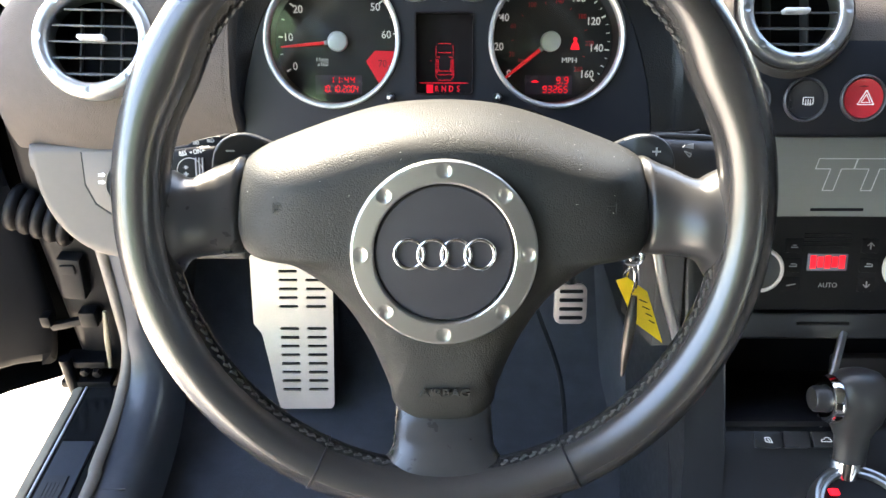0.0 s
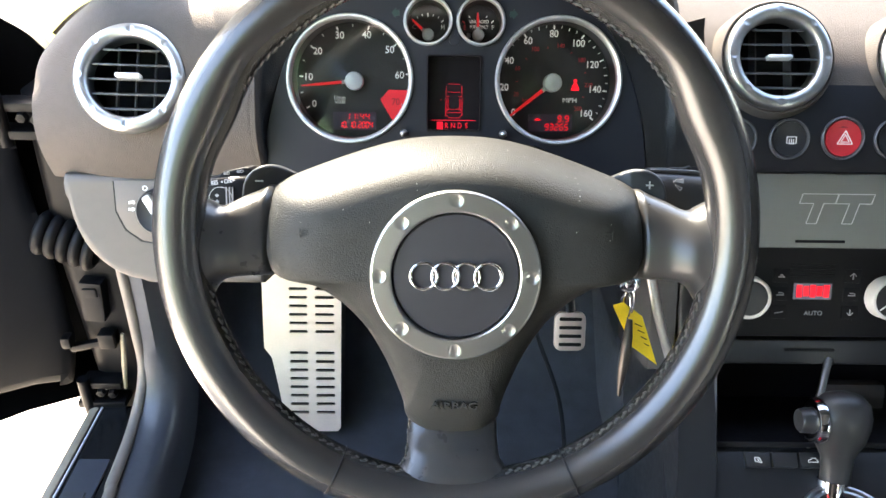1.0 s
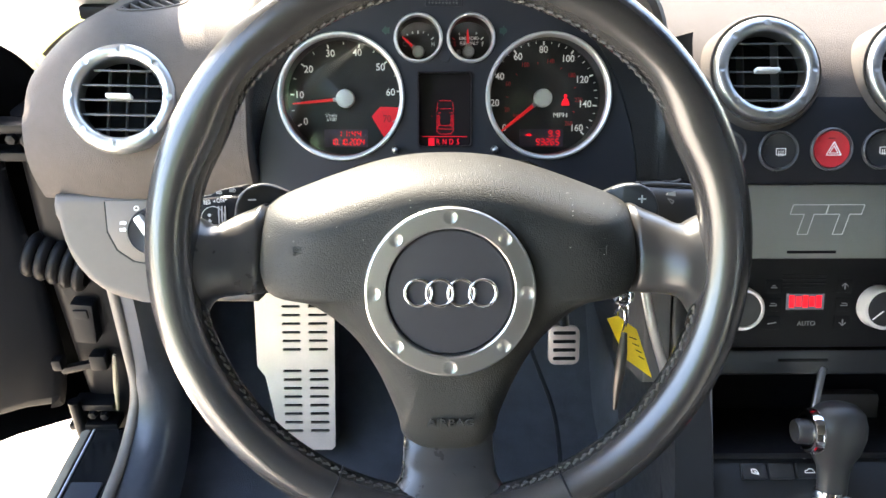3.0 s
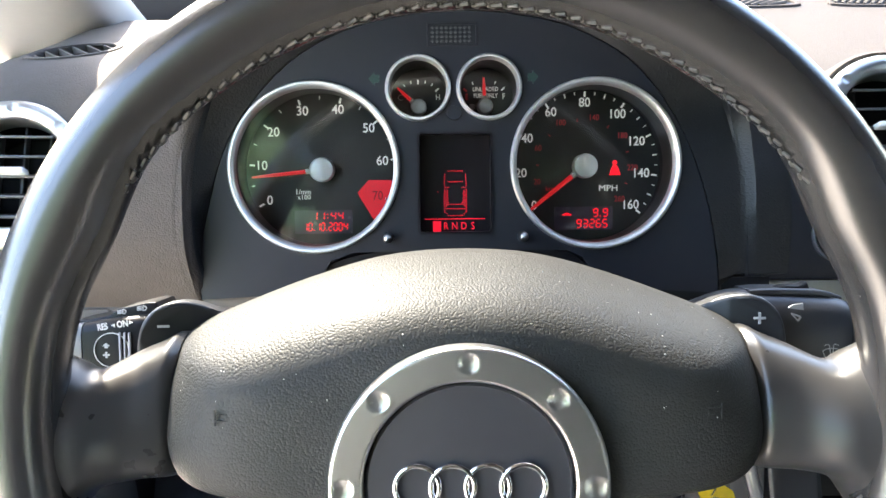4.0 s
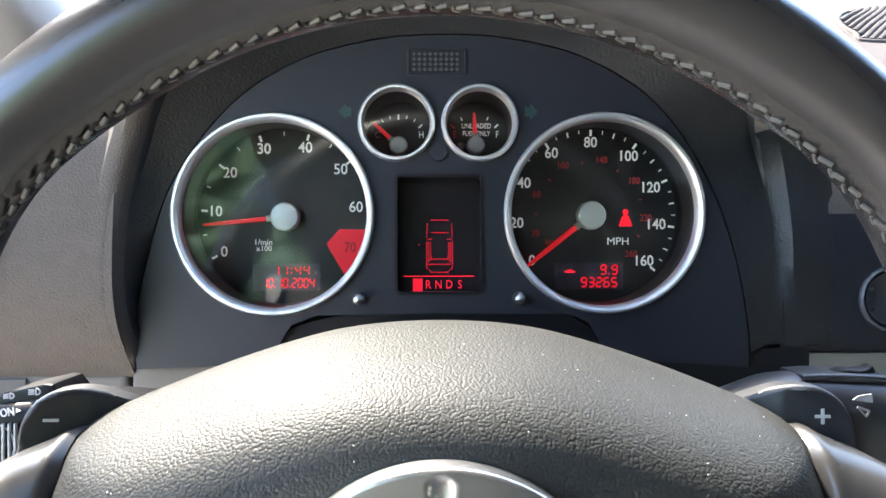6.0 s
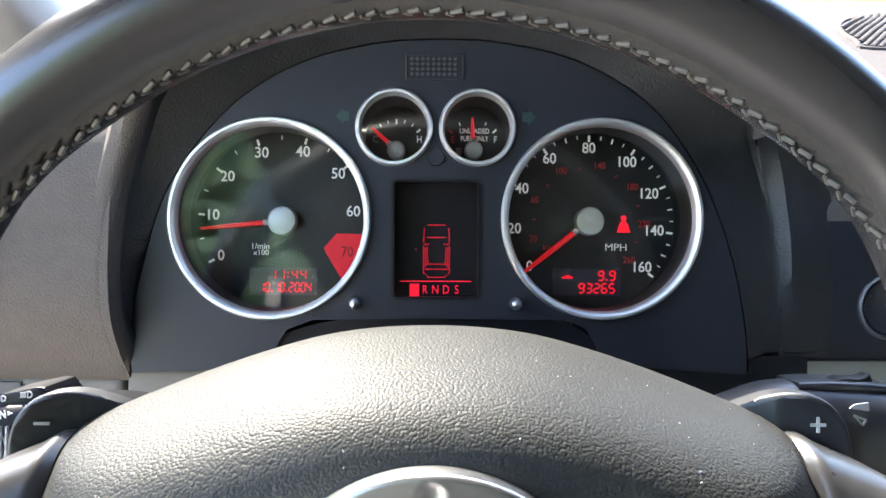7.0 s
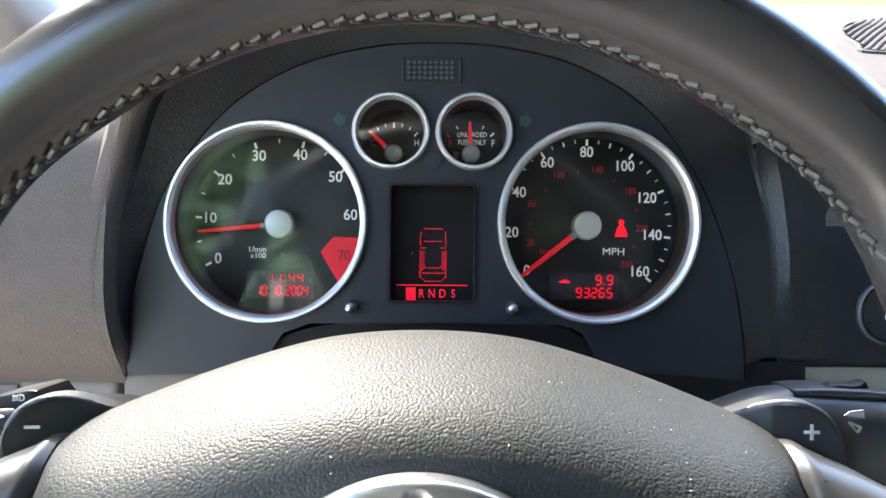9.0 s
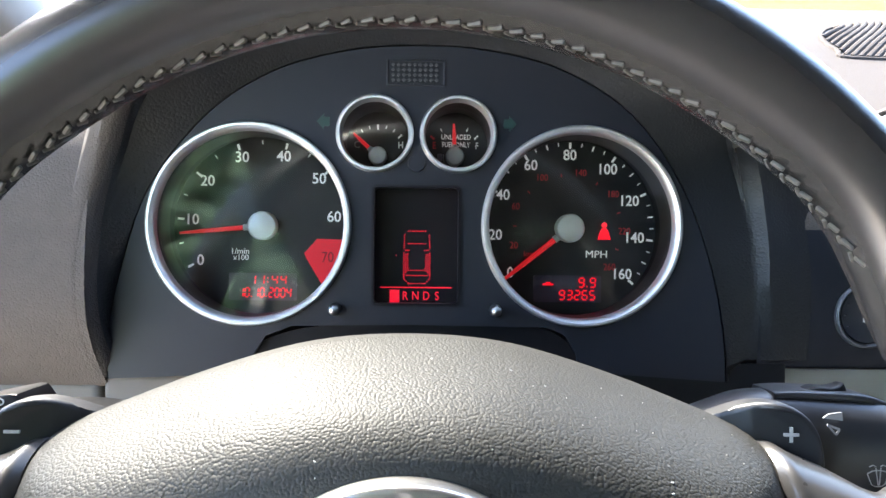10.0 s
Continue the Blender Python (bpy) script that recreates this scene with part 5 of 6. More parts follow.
bars = [stroke(0.150 + 0.0028 * k, -0.068 - 0.0055 * k, 0.1562 + 0.0022 * k, -0.0705 - 0.0055 * k, 0.0008, -0.1488) for k in range(4)]
part("tag_writing", joined(*bars), black, keys)

# light switch in the knee panel
sw = thing("light_switch", (-0.255, 0.012, -0.212), "rotary light switch in a dark rounded plate", "light switch")
sw_shape = [(-0.2925, 0.039), (-0.2915, 0.012), (-0.284, -0.004), (-0.270, -0.014), (-0.255, -0.0165), (-0.235, -0.012), (-0.222, 0.005), (-0.220, 0.039)]
part("switch_plate", plate(sw_shape, -0.216, -0.2108, 0.0008), lower_skin, sw)
part("switch_groove", plate([(x + (0.0012 if x > -0.255 else -0.0012), v - 0.0012) for x, v in sw_shape], -0.216, -0.2116), black, sw)
part("switch_knob", lathe([(0.0205, -0.211), (0.0200, -0.206), (0.0188, -0.2045), (0.0175, -0.2055), (0.0001, -0.2055)], (-0.2530, 0.0120, 0), seg=40), black_button, sw)
part("switch_grip", box((-0.2530, 0.0120, -0.2015), (0.008, 0.034, 0.009), 0.003, Matrix.Rotation(radians(32), 4, "Z")), silver, sw, "silver grip bar")
part("off_sign", lathe([(0.0016, -0.2104), (0.0022, -0.2104), (0.0022, -0.2107)], (-0.2655, 0.0320, 0), seg=16), white_ink, sw)
part("lamp_sign", joined(*lamp_sign(-0.2770, 0.0195, -0.2105, 0.0026)), white_ink, sw)
part("lamp_sign", joined(*lamp_sign(-0.2775, 0.0135, -0.2105, 0.0026)), white_ink, sw)


# ---- console and gear lever ----
console = thing("centre_console", (0.36, -0.25, -0.25), "dark grey centre console with an open storage bin", "console", kind="structure")
wall_line = [(-0.018, -0.245), (-0.05, -0.232), (-0.12, -0.222), (-0.19, -0.203), (-0.25, -0.175), (-0.33, -0.10), (-0.45, 0.03), (-0.55, 0.03), (-0.55, -0.42), (-0.018, -0.42)]
wb = loft([[Vector((x, v, n)) for v, n in wall_line] for x in (0.212, 0.247)])
for v in wb.verts:
    v.co.x -= 0.42 * max(0.0, v.co.z + 0.2)
bmesh.ops.bevel(wb, geom=[e for e in wb.edges if abs(e.verts[0].co.x - e.verts[1].co.x) < 1e-5], offset=0.007, segments=3, profile=0.5, affect="EDGES")
crisp(part("console_wall", wb, console_skin, console))
part("bin_back", box((0.40, -0.20, -0.38), (0.31, 0.20, 0.01)), black, console, "black back of the storage bin")
# Unseen plate, added to stop sun leaking into the storage bin.
part("stack_sun_block", box((0.36, -0.04, -0.335), (0.35, 0.19, 0.02)), black, console)
part("bin_floor", box((0.39, -0.205, -0.29), (0.29, 0.006, 0.17), 0.002, Matrix.Rotation(radians(-6), 4, "X")), black, console)
part("deck", loft([[Vector((x if x > 0.25 else 0.236 - 0.42 * max(0.0, n + 0.2), v, n)) for v, n in ((-0.198, -0.216), (-0.205, -0.204), (-0.228, -0.192), (-0.262, -0.165), (-0.335, -0.08), (-0.42, 0.06), (-0.50, 0.16))] for x in np.linspace(0.246, 0.53, 6)], round_way=False), console_skin, console)
part("side_pocket", box((0.437, -0.235, -0.335), (0.066, 0.112, 0.02), 0.006), lower_skin, console, "pale grey inner side panel")
for k in range(3):
    x = 0.2820 + 0.0250 * k
    b = part("console_switch", box((x, -0.2095, -0.2020), (0.0225, 0.014, 0.008), 0.0015, Matrix.Rotation(radians(-35), 4, "X")), black_button, console)
    tilted = Matrix.Translation((x, -0.2073, -0.1973)) @ Matrix.Rotation(radians(-35), 4, "X")
    if k == 0:
        sign = [(-0.003, 0.0022, 0.001, 0.0022), (-0.003, 0.0022, -0.003, -0.0010), (-0.003, -0.0010, 0.003, -0.0024), (0.001, 0.0022, 0.003, -0.0024), (-0.001, 0.001, 0.001, -0.001)]
    elif k == 2:
        sign = [(-0.0045, -0.0014, 0.0045, -0.0014), (-0.0045, -0.0014, -0.0042, 0.0004), (-0.0042, 0.0004, -0.002, 0.0008), (-0.002, 0.0008, -0.0008, 0.0022), (-0.0008, 0.0022, 0.0022, 0.0020), (0.0022, 0.0020, 0.0034, 0.0006), (0.0034, 0.0006, 0.0045, -0.0014)]
    else:
        sign = []
    if sign:
        bm = joined(*[stroke(*s, 0.0006, 0.0) for s in sign])
        bmesh.ops.transform(bm, matrix=tilted, verts=bm.verts)
        part("switch_mark", bm, white_ink, b)
part("passenger_side", box((0.535, -0.27, -0.15), (0.01, 0.40, 0.45)), trim_skin, console)
brace = solid("console_brace", tube([(0.3660, -0.128, -0.252), (0.3560, -0.150, -0.240), (0.3430, -0.180, -0.225), (0.3300, -0.21, -0.21)], 0.0038, seg=14), dull_alu, "slim aluminium brace bar from stack to console", "brace")
solid("console_brace", tube([(0.163, -0.03, -0.155), (0.172, -0.065, -0.158), (0.186, -0.105, -0.165), (0.196, -0.135, -0.172)], 0.0046, seg=14, squash=0.6), alu, "slim aluminium trim edge beside the ignition", "brace")

lever = thing("gear_lever", (0.335, -0.25, -0.19), "black leather gear knob with chrome release button", "gear lever")
KN = Vector((0.3465, -0.1640, -0.185))
part("knob", loft([[KN + Vector((r * math.cos(a), h, r * 0.8 * math.sin(a))) for a in (2 * math.pi * k / 28 for k in range(28))] for r, h in
                   ((0.0132, -0.058), (0.0136, -0.045), (0.0145, -0.034), (0.0175, -0.027), (0.0225, -0.018), (0.0258, -0.006), (0.0262, 0.005), (0.0235, 0.016), (0.0165, 0.0230), (0.0070, 0.0262), (0.0010, 0.0266))]), knob_leather, lever)
TO_LEFT = Matrix.Rotation(radians(-90), 4, "Y")
part("button_collar", lathe([(0.0150, 0.018), (0.0200, 0.0190), (0.0205, 0.0225), (0.0190, 0.0265), (0.0150, 0.0280), (0.0115, 0.0270)], KN, TO_LEFT @ Matrix(), seg=40), chrome, lever, "chrome collar")
part("release_button", lathe([(0.0113, 0.024), (0.0110, 0.0355), (0.0095, 0.0375), (0.0001, 0.0380)], KN, TO_LEFT, seg=32), black_button, lever)
part("lever_rod", tube([KN + Vector((-0.003, -0.055, 0)), KN + Vector((-0.004, -0.075, 0.001)), KN + Vector((-0.004, -0.11, 0.002))], [0.0125, 0.0115, 0.0115], seg=18), chrome, lever)
gate = thing("shift_gate", (0.345, -0.249, -0.150), "round shift gate with clear rim and red letters", "shift gate")
FLAT = Matrix.Rotation(radians(-58), 4, "X")
part("gate_ring", lathe([(0.0435, -0.008), (0.0425, 0.003), (0.0405, 0.006), (0.0385, 0.006), (0.0375, 0.003), (0.0365, 0.0028), (0.0358, 0.005), (0.0335, 0.005), (0.0325, 0.001)], (0.345, -0.249, -0.150), FLAT, seg=64), dull_alu, gate, "satin aluminium gate ring")
part("gate_plate", lathe([(0.0325, 0.001), (0.02, 0.002), (0.0001, 0.002)], (0.345, -0.249, -0.150), FLAT, seg=48), black, gate)
for k in range(3):
    m = Matrix.Translation((0.345, -0.249, -0.150)) @ FLAT
    part("gate_letter_bar", box(m @ Vector((-0.021, 0.017 - 0.012 * k, 0.004)), (0.0085, 0.006, 0.001), 0.0012, FLAT), red_glow, gate)

# ---- pedals and floor ----
PN = -0.52
rest = thing("foot_rest", (-0.18, -0.24, PN), "brushed steel foot rest plate with two columns of slots", "foot rest")


slots = []
for x0, x1 in ((-0.2040, -0.1800), (-0.1700, -0.1450)):
    for k in range(6):
        slots.append(round_rect(x0, -0.1265 - 0.01145 * k, x1, -0.1228 - 0.01145 * k, 0.0018, 3))
    for k in range(8):
        slots.append(round_rect(x0, -0.2130 - 0.0117 * k, x1, -0.2090 - 0.0117 * k, 0.0018, 3))
rest_shape = [(-0.2390, -0.090), (-0.2375, -0.2045), (-0.2275, -0.2180), (-0.2200, -0.2560), (-0.2120, -0.3020), (-0.2080, -0.3180), (-0.2030, -0.3200), (-0.1420, -0.3195), (-0.1380, -0.3150), (-0.1350, -0.090)]
part("rest_plate", plate(rest_shape, PN - 0.004, PN, 0.0, holes=slots), steel, rest)
part("rest_block", plate([(x * 0.985 - 0.002, v) for x, v in rest_shape], PN - 0.05, PN - 0.006, 0.003), rubber, rest, "black rubber backing")
brk = thing("brake_pedal", (0.16, -0.17, -0.5), "small steel brake pedal with rubber bars", "pedal")
part("pedal_pad", plate(round_rect(0.1400, -0.1985, 0.1805, -0.1470, 0.010), -0.504, -0.498, 0.002), steel, brk)
for k in range(4):
    part("rubber_bar", box((0.1605, -0.1560 - 0.0112 * k, -0.4975), (0.029, 0.0045, 0.004), 0.0018), rubber, brk)
part("pedal_arm", tube([(0.16, -0.15, -0.505), (0.155, -0.08, -0.53), (0.15, 0.0, -0.56)], 0.008), black, brk)


def floor_z(x, y):
    return 0.205 if y < 0.44 else 0.205 + (y - 0.44) * 0.9


FB = loft([[Vector((x, y, floor_z(x, y) + 0.006 * noise.noise((x * 9, y * 9, 0)))) for y in np.linspace(-1.56, 0.85, 50)] for x in np.linspace(-0.42, 0.25, 20)], round_way=False)
placed("floor", FB, carpet, "dark grey carpet in the footwell", "floor", kind="structure")
# Unseen floor, added so bright ground below doesn't light the far side.
placed("floor_passenger", box((0.685, -0.355, 0.19), (0.87, 2.41, 0.03), 0.005), carpet, "unseen dark grey floor beyond the centre tunnel, added to block ground light", "floor", kind="structure")
placed("bulkhead", box((0.28, 0.87, 0.445), (1.54, 0.06, 0.49)), carpet, "carpeted bulkhead behind the pedals", "bulkhead", kind="structure")
placed("tunnel_side", box((0.238, 0.10, 0.275), (0.03, 1.50, 0.15), 0.01), carpet, "carpeted side of the centre tunnel", "tunnel", kind="structure")
cable = solid("floor_cable", tube([world_to_wheel(p) for p in ((0.10, 0.52, 0.40), (0.125, 0.44, 0.335), (0.15, 0.36, 0.285), (0.15, 0.28, 0.235), (0.13, 0.2, 0.235))], 0.003, seg=8), black, "thin black cable across the carpet", "cable")

# sill, hinge post and the open door
placed("door_sill", joined(box((-0.404, -0.31, 0.255), (0.064, 1.29, 0.09), 0.008)), paint, "black painted door sill", "sill", kind="structure")
placed("scuff_plate", joined(box((-0.403, -0.36, 0.3020), (0.036, 1.2, 0.004), 0.0015)), sill_skin, "blue-grey scuff plate on the door sill", "scuff plate", kind="structure")
placed("scuff_insert", joined(box((-0.405, -0.42, 0.3052), (0.024, 1.22, 0.0035), 0.0014), *[box((-0.411 + 0.004 * k, -0.42, 0.3072), (0.0014, 1.20, 0.0012), 0.0004) for k in range(4)]), trim_skin, "raised ribbed insert on the scuff plate", "scuff plate", kind="structure")
placed("sill_line", box((-0.4275, -0.31, 0.3008), (0.0022, 1.28, 0.003), 0.0008), silver, "thin pale line along the sill", "sill line", kind="structure")
placed("sill_edge", box((-0.4375, -0.31, 0.296), (0.011, 1.29, 0.010), 0.003), surface("worn tan paint edge", (0.32, 0.27, 0.2), 0.5, vary=0.2), "pale worn edge of the sill", "sill edge", kind="structure")
SEAL = [(-0.366, 0.345, 0.72), (-0.366, 0.337, 0.56), (-0.365, 0.333, 0.42), (-0.366, 0.328, 0.358), (-0.372, 0.286, 0.314), (-0.368, 0.2, 0.308), (-0.364, 0.12, 0.308), (-0.364, -0.5, 0.308)]
placed("door_seal", tube(SEAL, 0.0065, seg=10), surface("grey-brown rubber seal", (0.17, 0.145, 0.125), 0.5, vary=0.15), "grey-brown rubber door seal", "door seal", kind="structure")
SWEEP = spline([Vector((0, y, z)) for y, z in ((-0.95, 0.302), (-0.4, 0.302), (0.0, 0.302), (0.16, 0.302), (0.24, 0.305), (0.29, 0.316), (0.317, 0.342), (0.329, 0.385), (0.334, 0.46), (0.338, 0.58), (0.346, 0.70))], 4)
EDGE = [(-0.373, -0.006), (-0.368, -0.001), (-0.358, 0.001), (-0.345, 0.001), (-0.333, -0.003), (-0.326, -0.012), (-0.322, -0.035), (-0.320, -0.075)]
rings = []
for k, p in enumerate(SWEEP):
    along = (SWEEP[min(k + 1, len(SWEEP) - 1)] - SWEEP[max(k - 1, 0)]).normalized()
    out = Vector((0, -along.z, along.y))
    narrow = 0.010 * max(0.0, min(1.0, (p.z - 0.32) / 0.1))
    rings.append([Vector((x - (narrow if x > -0.34 else 0.0), p.y, p.z)) + out * h for x, h in EDGE])
placed("kick_panel", loft(rings, round_way=False), sill_skin, "blue-grey plastic sill tread rising into the kick panel", "kick panel", kind="structure")
placed("tread_joint", box((-0.349, 0.175, 0.3034), (0.040, 0.0016, 0.0012), 0.0004), trim_skin, "thin joint across the sill tread", "joint", kind="structure")
for k in range(2):
    placed("sill_groove", box((-0.357 + 0.011 * k, 0.06, 0.3030), (0.0050, 0.15, 0.0016), 0.0007), black, "dark groove in the sill tread", "groove", kind="structure")
placed("hinge_post", loft([[Vector((x, y, z)) for x, y in round_rect(x0, 0.352, -0.355, 0.70, 0.02)] for z, x0 in ((0.21, -0.440), (0.30, -0.440), (0.5, -0.448), (0.70, -0.440))]), post_black, "black painted door hinge post", "hinge post", kind="structure")

door = new("car_door")
door.matrix_world = Matrix.Translation((-0.470, 0.435, 0.25)) @ Matrix.Rotation(radians(180 + 31), 4, "Z")
tagged(door, "black open front door with bare hinge edge", "car door")
ORIGIN[door.name] = Vector((0, 0, 0))
leaf = [(-0.030, 0.040), (0.10, 0.036), (0.95, 0.04), (0.97, 0.63), (0.62, 0.68), (0.22, 0.640), (0.08, 0.570), (0.003, 0.514), (-0.022, 0.485), (-0.036, 0.455), (-0.036, 0.36)]
bm = plate([(p.x, p.y) for p in spline([Vector((x, y, 0)) for x, y in leaf], 5, closed=True)], -0.055, 0.055, 0.018, seg=3)
bmesh.ops.transform(bm, matrix=Matrix.Rotation(radians(90), 4, "X"), verts=bm.verts)
part("door_shell", bm, post_black, door)
bm = plate([(0.06 + 0.86 * (p.x / 0.97), 0.05 + 0.86 * p.y) for p in spline([Vector((x, y, 0)) for x, y in leaf], 5, closed=True)], 0.0, 0.075, 0.02, seg=3)
bmesh.ops.transform(bm, matrix=Matrix.Rotation(radians(-90), 4, "X") @ Matrix.Scale(-1, 4, (0, 1, 0)), verts=bm.verts)
part("door_trim", bm, door_skin, door, "dark grained door trim panel")
for z, reach in ((0.318, 0.0), (0.680, 0.004)):
    placed("door_hinge", joined(box((-0.424 - reach, 0.344, z + 0.014), (0.050, 0.026, 0.010), 0.003), box((-0.428 - reach, 0.340, z - 0.014), (0.060, 0.026, 0.010), 0.003),
                                tube([(-0.444 - reach, 0.331, z - 0.026), (-0.444 - reach, 0.331, z), (-0.444 - reach, 0.331, z + 0.026)], 0.0075),
                                lathe([(0.0001, 0.007), (0.005, 0.006), (0.0065, 0.0)], (-0.412, 0.334, z + 0.002), Matrix.Rotation(radians(90), 4, "X"), seg=6),
                                lathe([(0.0001, 0.007), (0.005, 0.006), (0.0065, 0.0)], (-0.426, 0.334, z + 0.004), Matrix.Rotation(radians(90), 4, "X"), seg=6)), post_black, "black steel door hinge with pin and bolts", "door hinge", group="door hinges")
placed("check_strap", joined(box((-0.424, 0.340, 0.392), (0.056, 0.010, 0.009), 0.003, Matrix.Rotation(radians(-14), 4, "Y")), box((-0.405, 0.343, 0.398), (0.020, 0.018, 0.022), 0.004), box((-0.452, 0.338, 0.398), (0.012, 0.016, 0.016), 0.004)), post_black, "black steel check strap between door and post", "check strap")
placed("wiring_plug", joined(box((-0.4095, 0.345, 0.455), (0.026, 0.020, 0.055), 0.004, Matrix.Rotation(radians(6), 4, "Y")), box((-0.408, 0.336, 0.470), (0.016, 0.008, 0.012), 0.002)), rubber, "black plastic wiring plug on the post", "plug")
placed("seal_clip", tube([(-0.387, 0.343, 0.405), (-0.392, 0.340, 0.365), (-0.397, 0.337, 0.325)], [0.0022, 0.0036, 0.0020], seg=8), surface("tan rubber edge", (0.3, 0.25, 0.17), 0.5, vary=0.15), "tan rubber strip at the foot of the post", "rubber strip")
boot = new("wiring_boot")
boot.matrix_world = Matrix.Translation((-0.392, 0.350, 0.520)) @ Matrix.Rotation(radians(-70), 4, "Y")
tagged(boot, "black ribbed rubber wiring boot between door and post", "wiring boot")
ORIGIN[boot.name] = Vector((0, 0, 0))
for i in range(5):
    part("boot_rib", lathe([(0.020 + 0.008 * math.sin(t) * (1 - 0.06 * i), 0.0135 * i + 0.0065 * (1 - math.cos(t))) for t in (math.pi * j / 8 for j in range(9))], seg=28), rubber, boot)

# screen pillars and glass; unseen header, roof and walls added to shape the light
def strut(a, b, size_a, size_b, lean=0.5):
    a, b = Vector(a), Vector(b)
    way = (b - a).normalized()
    side = Vector((1, 0, 0)) - way * way.x
    side.normalize()
    over = side.cross(way)
    rings = []
    for t in np.linspace(0, 1, 10):
        p = a.lerp(b, t)
        w, h = size_a[0] * (1 - t) + size_b[0] * t, size_a[1] * (1 - t) + size_b[1] * t
        rings.append([p + side * (w / 2 * math.copysign(abs(math.cos(k)) ** lean, math.cos(k))) + over * (h / 2 * math.copysign(abs(math.sin(k)) ** lean, math.sin(k))) for k in (2 * math.pi * j / 20 for j in range(20))])
    return loft(rings)


placed("screen_pillar_left", strut((-0.362, 0.64, 0.720), (-0.320, -0.16, 1.24), (0.150, 0.06), (0.13, 0.06)), pillar_skin, "light grey windscreen pillar trim", "pillar", kind="structure")
placed("screen_pillar_right", strut((1.09, 0.57, 0.755), (1.07, -0.16, 1.24), (0.12, 0.05), (0.15, 0.05)), pillar_skin, "light grey windscreen pillar trim", "pillar", kind="structure")
rings = []
for t in np.linspace(0, 1, 13):
    x = -0.295 + 1.34 * t
    bow = 0.045 * (1 - (2 * t - 1) ** 2)
    low, high = Vector((x, 0.690 + bow, 0.838)), Vector((0.355 + (x - 0.355) * 0.97, -0.13 + bow * 0.6, 1.243))
    rings.append([low, high, high + Vector((0, 0.003, 0.0045)), low + Vector((0, 0.003, 0.0045))])
placed("window_1", loft(rings), screen_glass, "faintly tinted sloping windscreen glass", "windscreen", kind="structure")
# Two unseen panels that stop sun leaking in under the dash.
placed("sun_block_panel", box((0.345, 0.712, 0.765), (1.44, 0.02, 0.13), 0.004), black, "unseen black panel, added to block sun under the windscreen's edge", "scuttle", kind="structure")
placed("dash_sun_block", box((0.33, 0.595, 0.77), (1.46, 0.22, 0.015), 0.004), black, "unseen black panel, added to block sun under the dash", "scuttle", kind="structure")
# Both added out of view to keep sky light off the pad and dials.
placed("sky_block_panel", box((0.355, 0.035, 1.128), (1.30, 0.34, 0.022), 0.008, Matrix.Rotation(radians(-26.5), 4, "X")), roof_cloth, "unseen dark grey panel, added to block sky light above the windscreen", "header", kind="structure")
placed("unseen_header", box((0.355, -0.07, 1.262), (1.42, 0.30, 0.05), 0.015), roof_cloth, "unseen dark grey header, carried forward to block sky light", "header", kind="structure")
# Unseen roof, rear and far side, added to keep the cabin dark.
placed("ceiling", box((0.385, -0.88, 1.30), (1.47, 1.36, 0.03), 0.01), roof_cloth, "unseen dark grey roof, added to close the cabin and bound lens reflections", "ceiling", kind="structure")
placed("cabin_rear", box((0.32, -1.58, 0.745), (1.58, 0.04, 1.09), 0.01), black, "unseen dark wall, added to close the cabin at the rear", "rear wall", kind="structure")
placed("passenger_door", box((1.14, -0.40, 0.60), (0.06, 1.95, 0.76), 0.02), door_skin, "unseen black passenger door, added to close the far side", "door", kind="structure")
placed("wall_right", box((1.14, -0.52, 1.135), (0.04, 2.12, 0.29), 0.01), door_skin, "unseen plain dark wall, added to block light from the far side", "side wall", kind="structure")
# Unseen block that stops sun leaking into the footwell.
placed("sun_block_side", box((-0.392, 0.74, 0.605), (0.10, 0.26, 0.25), 0.01), post_black, "unseen black block, added to stop sun ahead of the hinge post", "body side", kind="structure")
# Unseen panel; its outline shapes what the dial lenses mirror.
side = [(-0.80, 0.2), (-0.86, 0.60), (-1.00, 0.86), (-1.52, 1.20), (-1.54, 1.284), (-1.56, 1.284), (-1.56, 0.2)]
qp = plate(side, -0.02, 0.02)
bmesh.ops.transform(qp, matrix=Matrix.Translation((-0.465, 0, 0)) @ Matrix(((0, 0, 1, 0), (1, 0, 0, 0), (0, 1, 0, 0), (0, 0, 0, 1))), verts=qp.verts)
placed("reflection_panel", qp, trim_skin, "unseen dark panel behind the door opening, outlined for the lens reflections", "side wall", kind="structure")
placed("cowl", box((0.30, 0.795, 0.690), (1.54, 0.27, 0.02), 0.005, Matrix.Rotation(radians(-31), 4, "X")), black, "black cowl under the windscreen", "cowl", kind="structure")


# ---- on the dash top ----
def dash_top(line_of, x, y):
    """Height of the dash's top over a place, in world metres."""
    pts = [WHEEL @ Vector((x, v, n)) for v, n in line_of(x)]
    return float(np.interp(y, [p.y for p in pts[12:]], [p.z for p in pts[12:]]))


def drape(bm, at, turn, line_of):
    """Lays a flat piece on the dash's top: its heights are kept as heights over the surface."""
    for v in bm.verts:
        x = at[0] + v.co.x * math.cos(turn) - v.co.y * math.sin(turn)
        y = at[1] + v.co.x * math.sin(turn) + v.co.y * math.cos(turn)
        v.co = Vector((x, y, v.co.z + dash_top(line_of, x, y)))
    return bm


def top_thing(name, at, line_of, label, category):
    v = new(name)
    v.matrix_world = Matrix.Translation((at[0], at[1], dash_top(line_of, *at)))
    ORIGIN[v.name] = Vector((at[0], at[1], dash_top(line_of, *at)))
    return tagged(v, label, category)


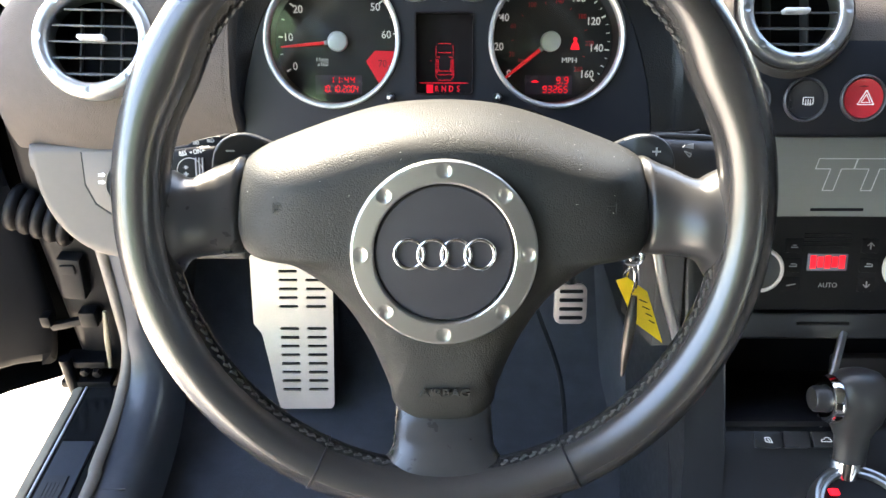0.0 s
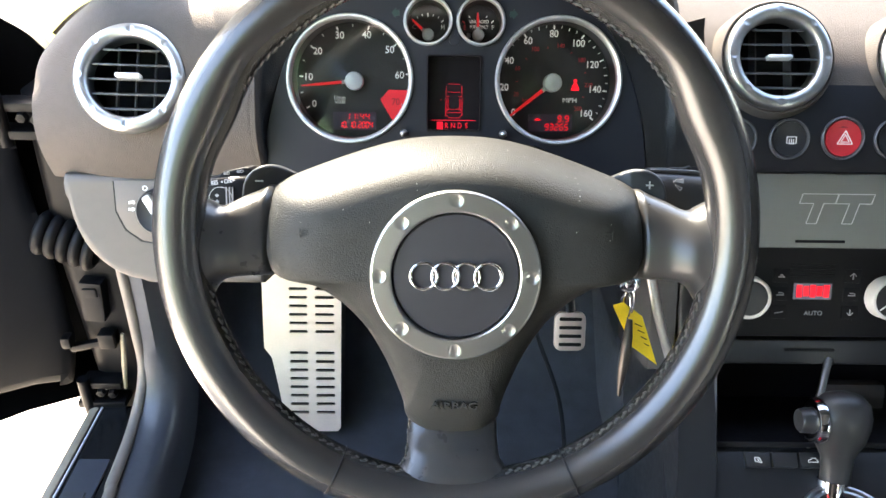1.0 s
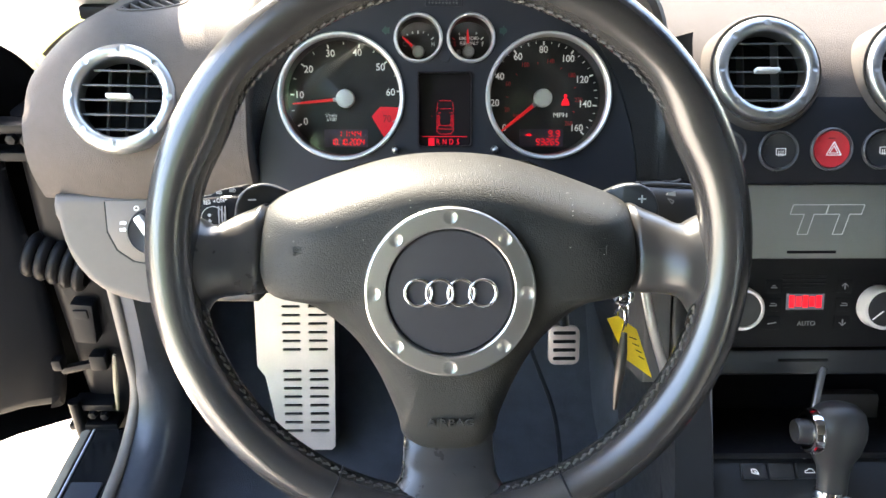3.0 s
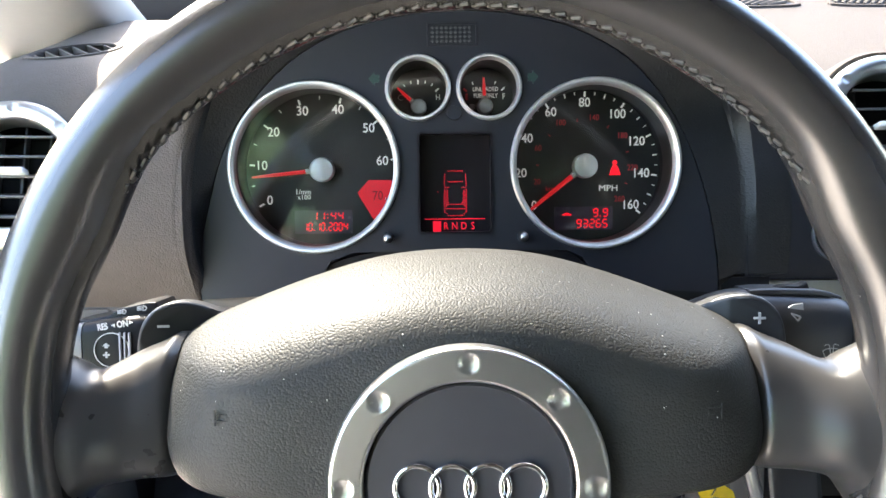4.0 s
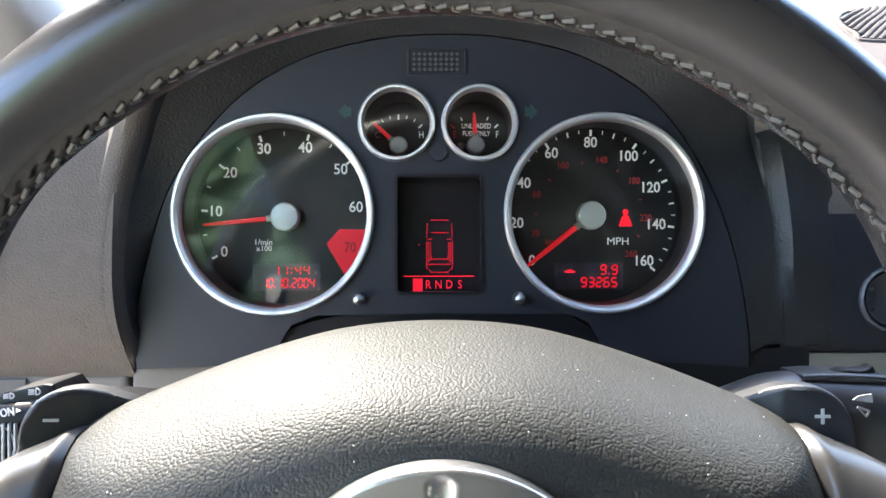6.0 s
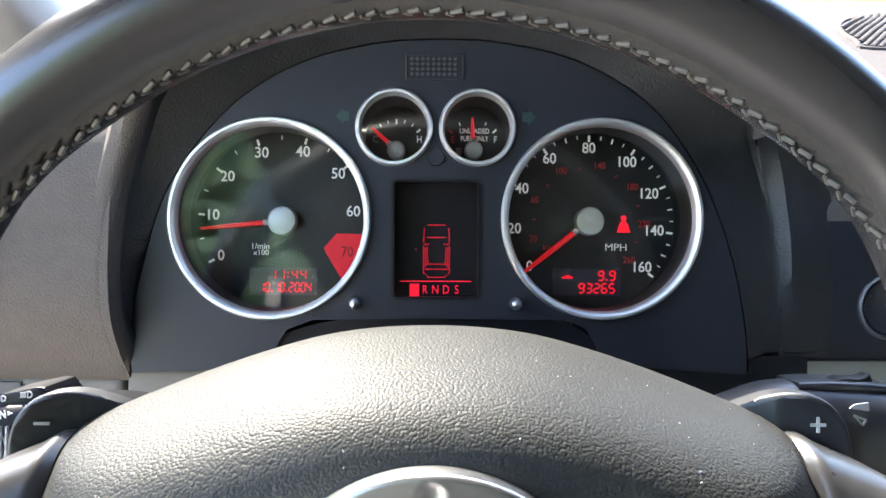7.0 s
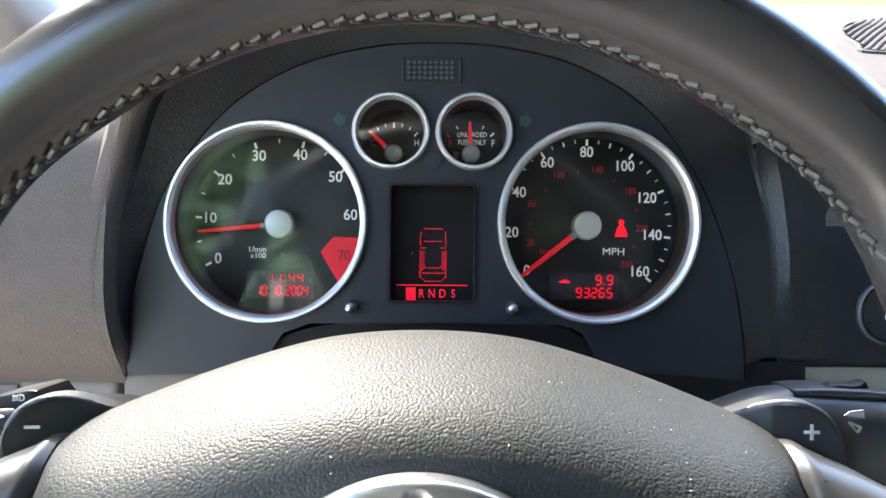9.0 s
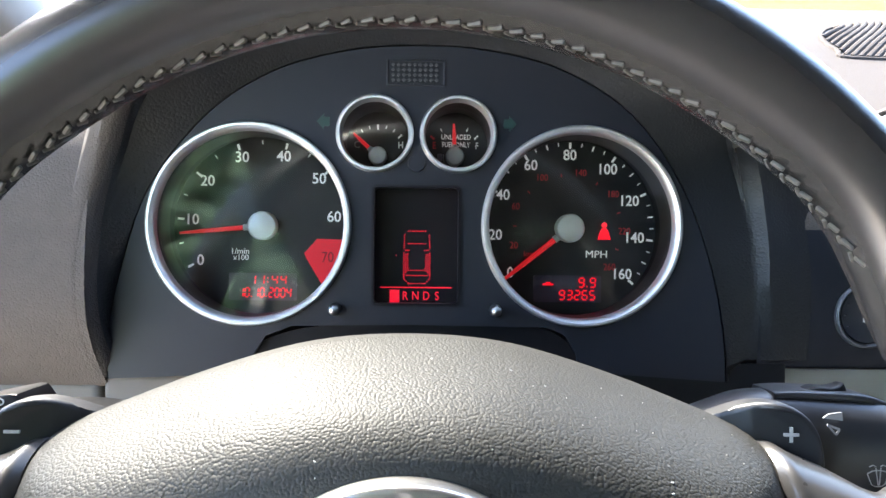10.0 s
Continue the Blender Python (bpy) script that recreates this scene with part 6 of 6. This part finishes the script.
# the small window vent on the pod
def chord(shape, at, way):
    """Where a line through a place crosses an outline: the two ends as lengths along the way."""
    across = Vector((way.y, -way.x, 0))
    ends = []
    for (ax, ay), (bx, by) in zip(shape, shape[1:] + shape[:1]):
        da, db = (Vector((ax, ay, 0)) - at).dot(across), (Vector((bx, by, 0)) - at).dot(across)
        if da * db < 0:
            ends.append((Vector((ax, ay, 0)).lerp(Vector((bx, by, 0)), da / (da - db)) - at).dot(way))
    return (min(ends), max(ends)) if len(ends) > 1 else (0.0, 0.0)


hole = pod_oval(0.86)
side_vent = top_thing("side_defrost_vent", POD_VENT, pod_line, "small oval window vent with slats on the dash pod", "vent")
part("vent_rim", drape(plate(pod_oval(1.0), -0.006, 0.0012, 0.0006, holes=[hole]), (0, 0), 0.0, pod_line), dash_skin, side_vent)
part("vent_dark", drape(joined(plate(pod_oval(0.90), -0.030, -0.028), loft([[Vector((x, y, h)) for x, y in pod_oval(0.865)] for h in (-0.029, -0.004)], caps=False)), (0, 0), 0.0, pod_line), black, side_vent)
WAY = Vector((-0.6, 0.8, 0)).normalized()
for k in range(6):
    at = Vector((POD_VENT[0], POD_VENT[1], 0)) + Vector((WAY.y, -WAY.x, 0)) * (-0.0250 + 0.0100 * k)
    lo, hi = chord(hole, at, WAY)
    part("vent_slat", drape(box(at + WAY * ((lo + hi) / 2) + Vector((0, 0, -0.0030)), (0.0020, hi - lo + 0.001, 0.0060), 0.0005, Matrix.Rotation(math.atan2(-WAY.x, WAY.y), 4, "Z")), (0, 0), 0.0, pod_line), dash_skin, side_vent)

# two domed ribbed grilles side by side in the dash's top, mirrored about the middle
GRILLE = [(0.020, 0.476), (0.019, 0.50), (0.026, 0.544), (0.052, 0.590), (0.105, 0.627), (0.17, 0.638), (0.24, 0.628), (0.285, 0.586), (0.275, 0.526), (0.215, 0.488), (0.12, 0.474)]
for sign in (-1, 1):
    shape = [(0.325 + sign * p.x, p.y) for p in spline([Vector((x, y, 0)) for x, y in GRILLE], 5, closed=True)]
    mid = (0.325 + sign * 0.15, 0.556)
    inner = [(mid[0] + (x - mid[0]) * 0.965, mid[1] + (y - mid[1]) * 0.965) for x, y in shape]
    ob = top_thing("speaker_grille", mid, main_line, "broad domed ribbed grille in the dash top", "grille")
    ob["group"] = "dash grilles"
    part("grille_rim", drape(plate(shape, -0.004, 0.0020, 0.0008, holes=[inner]), (0, 0), 0.0, main_line), dash_skin, ob)
    part("grille_base", drape(plate(inner, -0.004, 0.0006), (0, 0), 0.0, main_line), black, ob)
    slant = Vector((0.57, 0.82, 0)).normalized()
    across = Vector((slant.y, -slant.x, 0))
    for k in range(-24, 25):
        cut = Vector((*mid, 0)) + across * (0.0055 * k)
        lo, hi = chord(inner, cut, slant)
        if hi - lo < 0.03:
            continue
        far = abs(k) / 25
        line = []
        for t in np.linspace(0, 1, 7):
            q = cut + slant * (lo + (hi - lo) * t) + across * (0.010 * math.sin(math.pi * t))
            line.append(Vector((q.x, q.y, dash_top(main_line, q.x, q.y) + 0.0005 + 0.011 * (1 - far * far) * math.sin(math.pi * t) ** 0.7)))
        part("grille_rib", tube(line, 0.0026, seg=8, steps=3), dash_skin, ob)
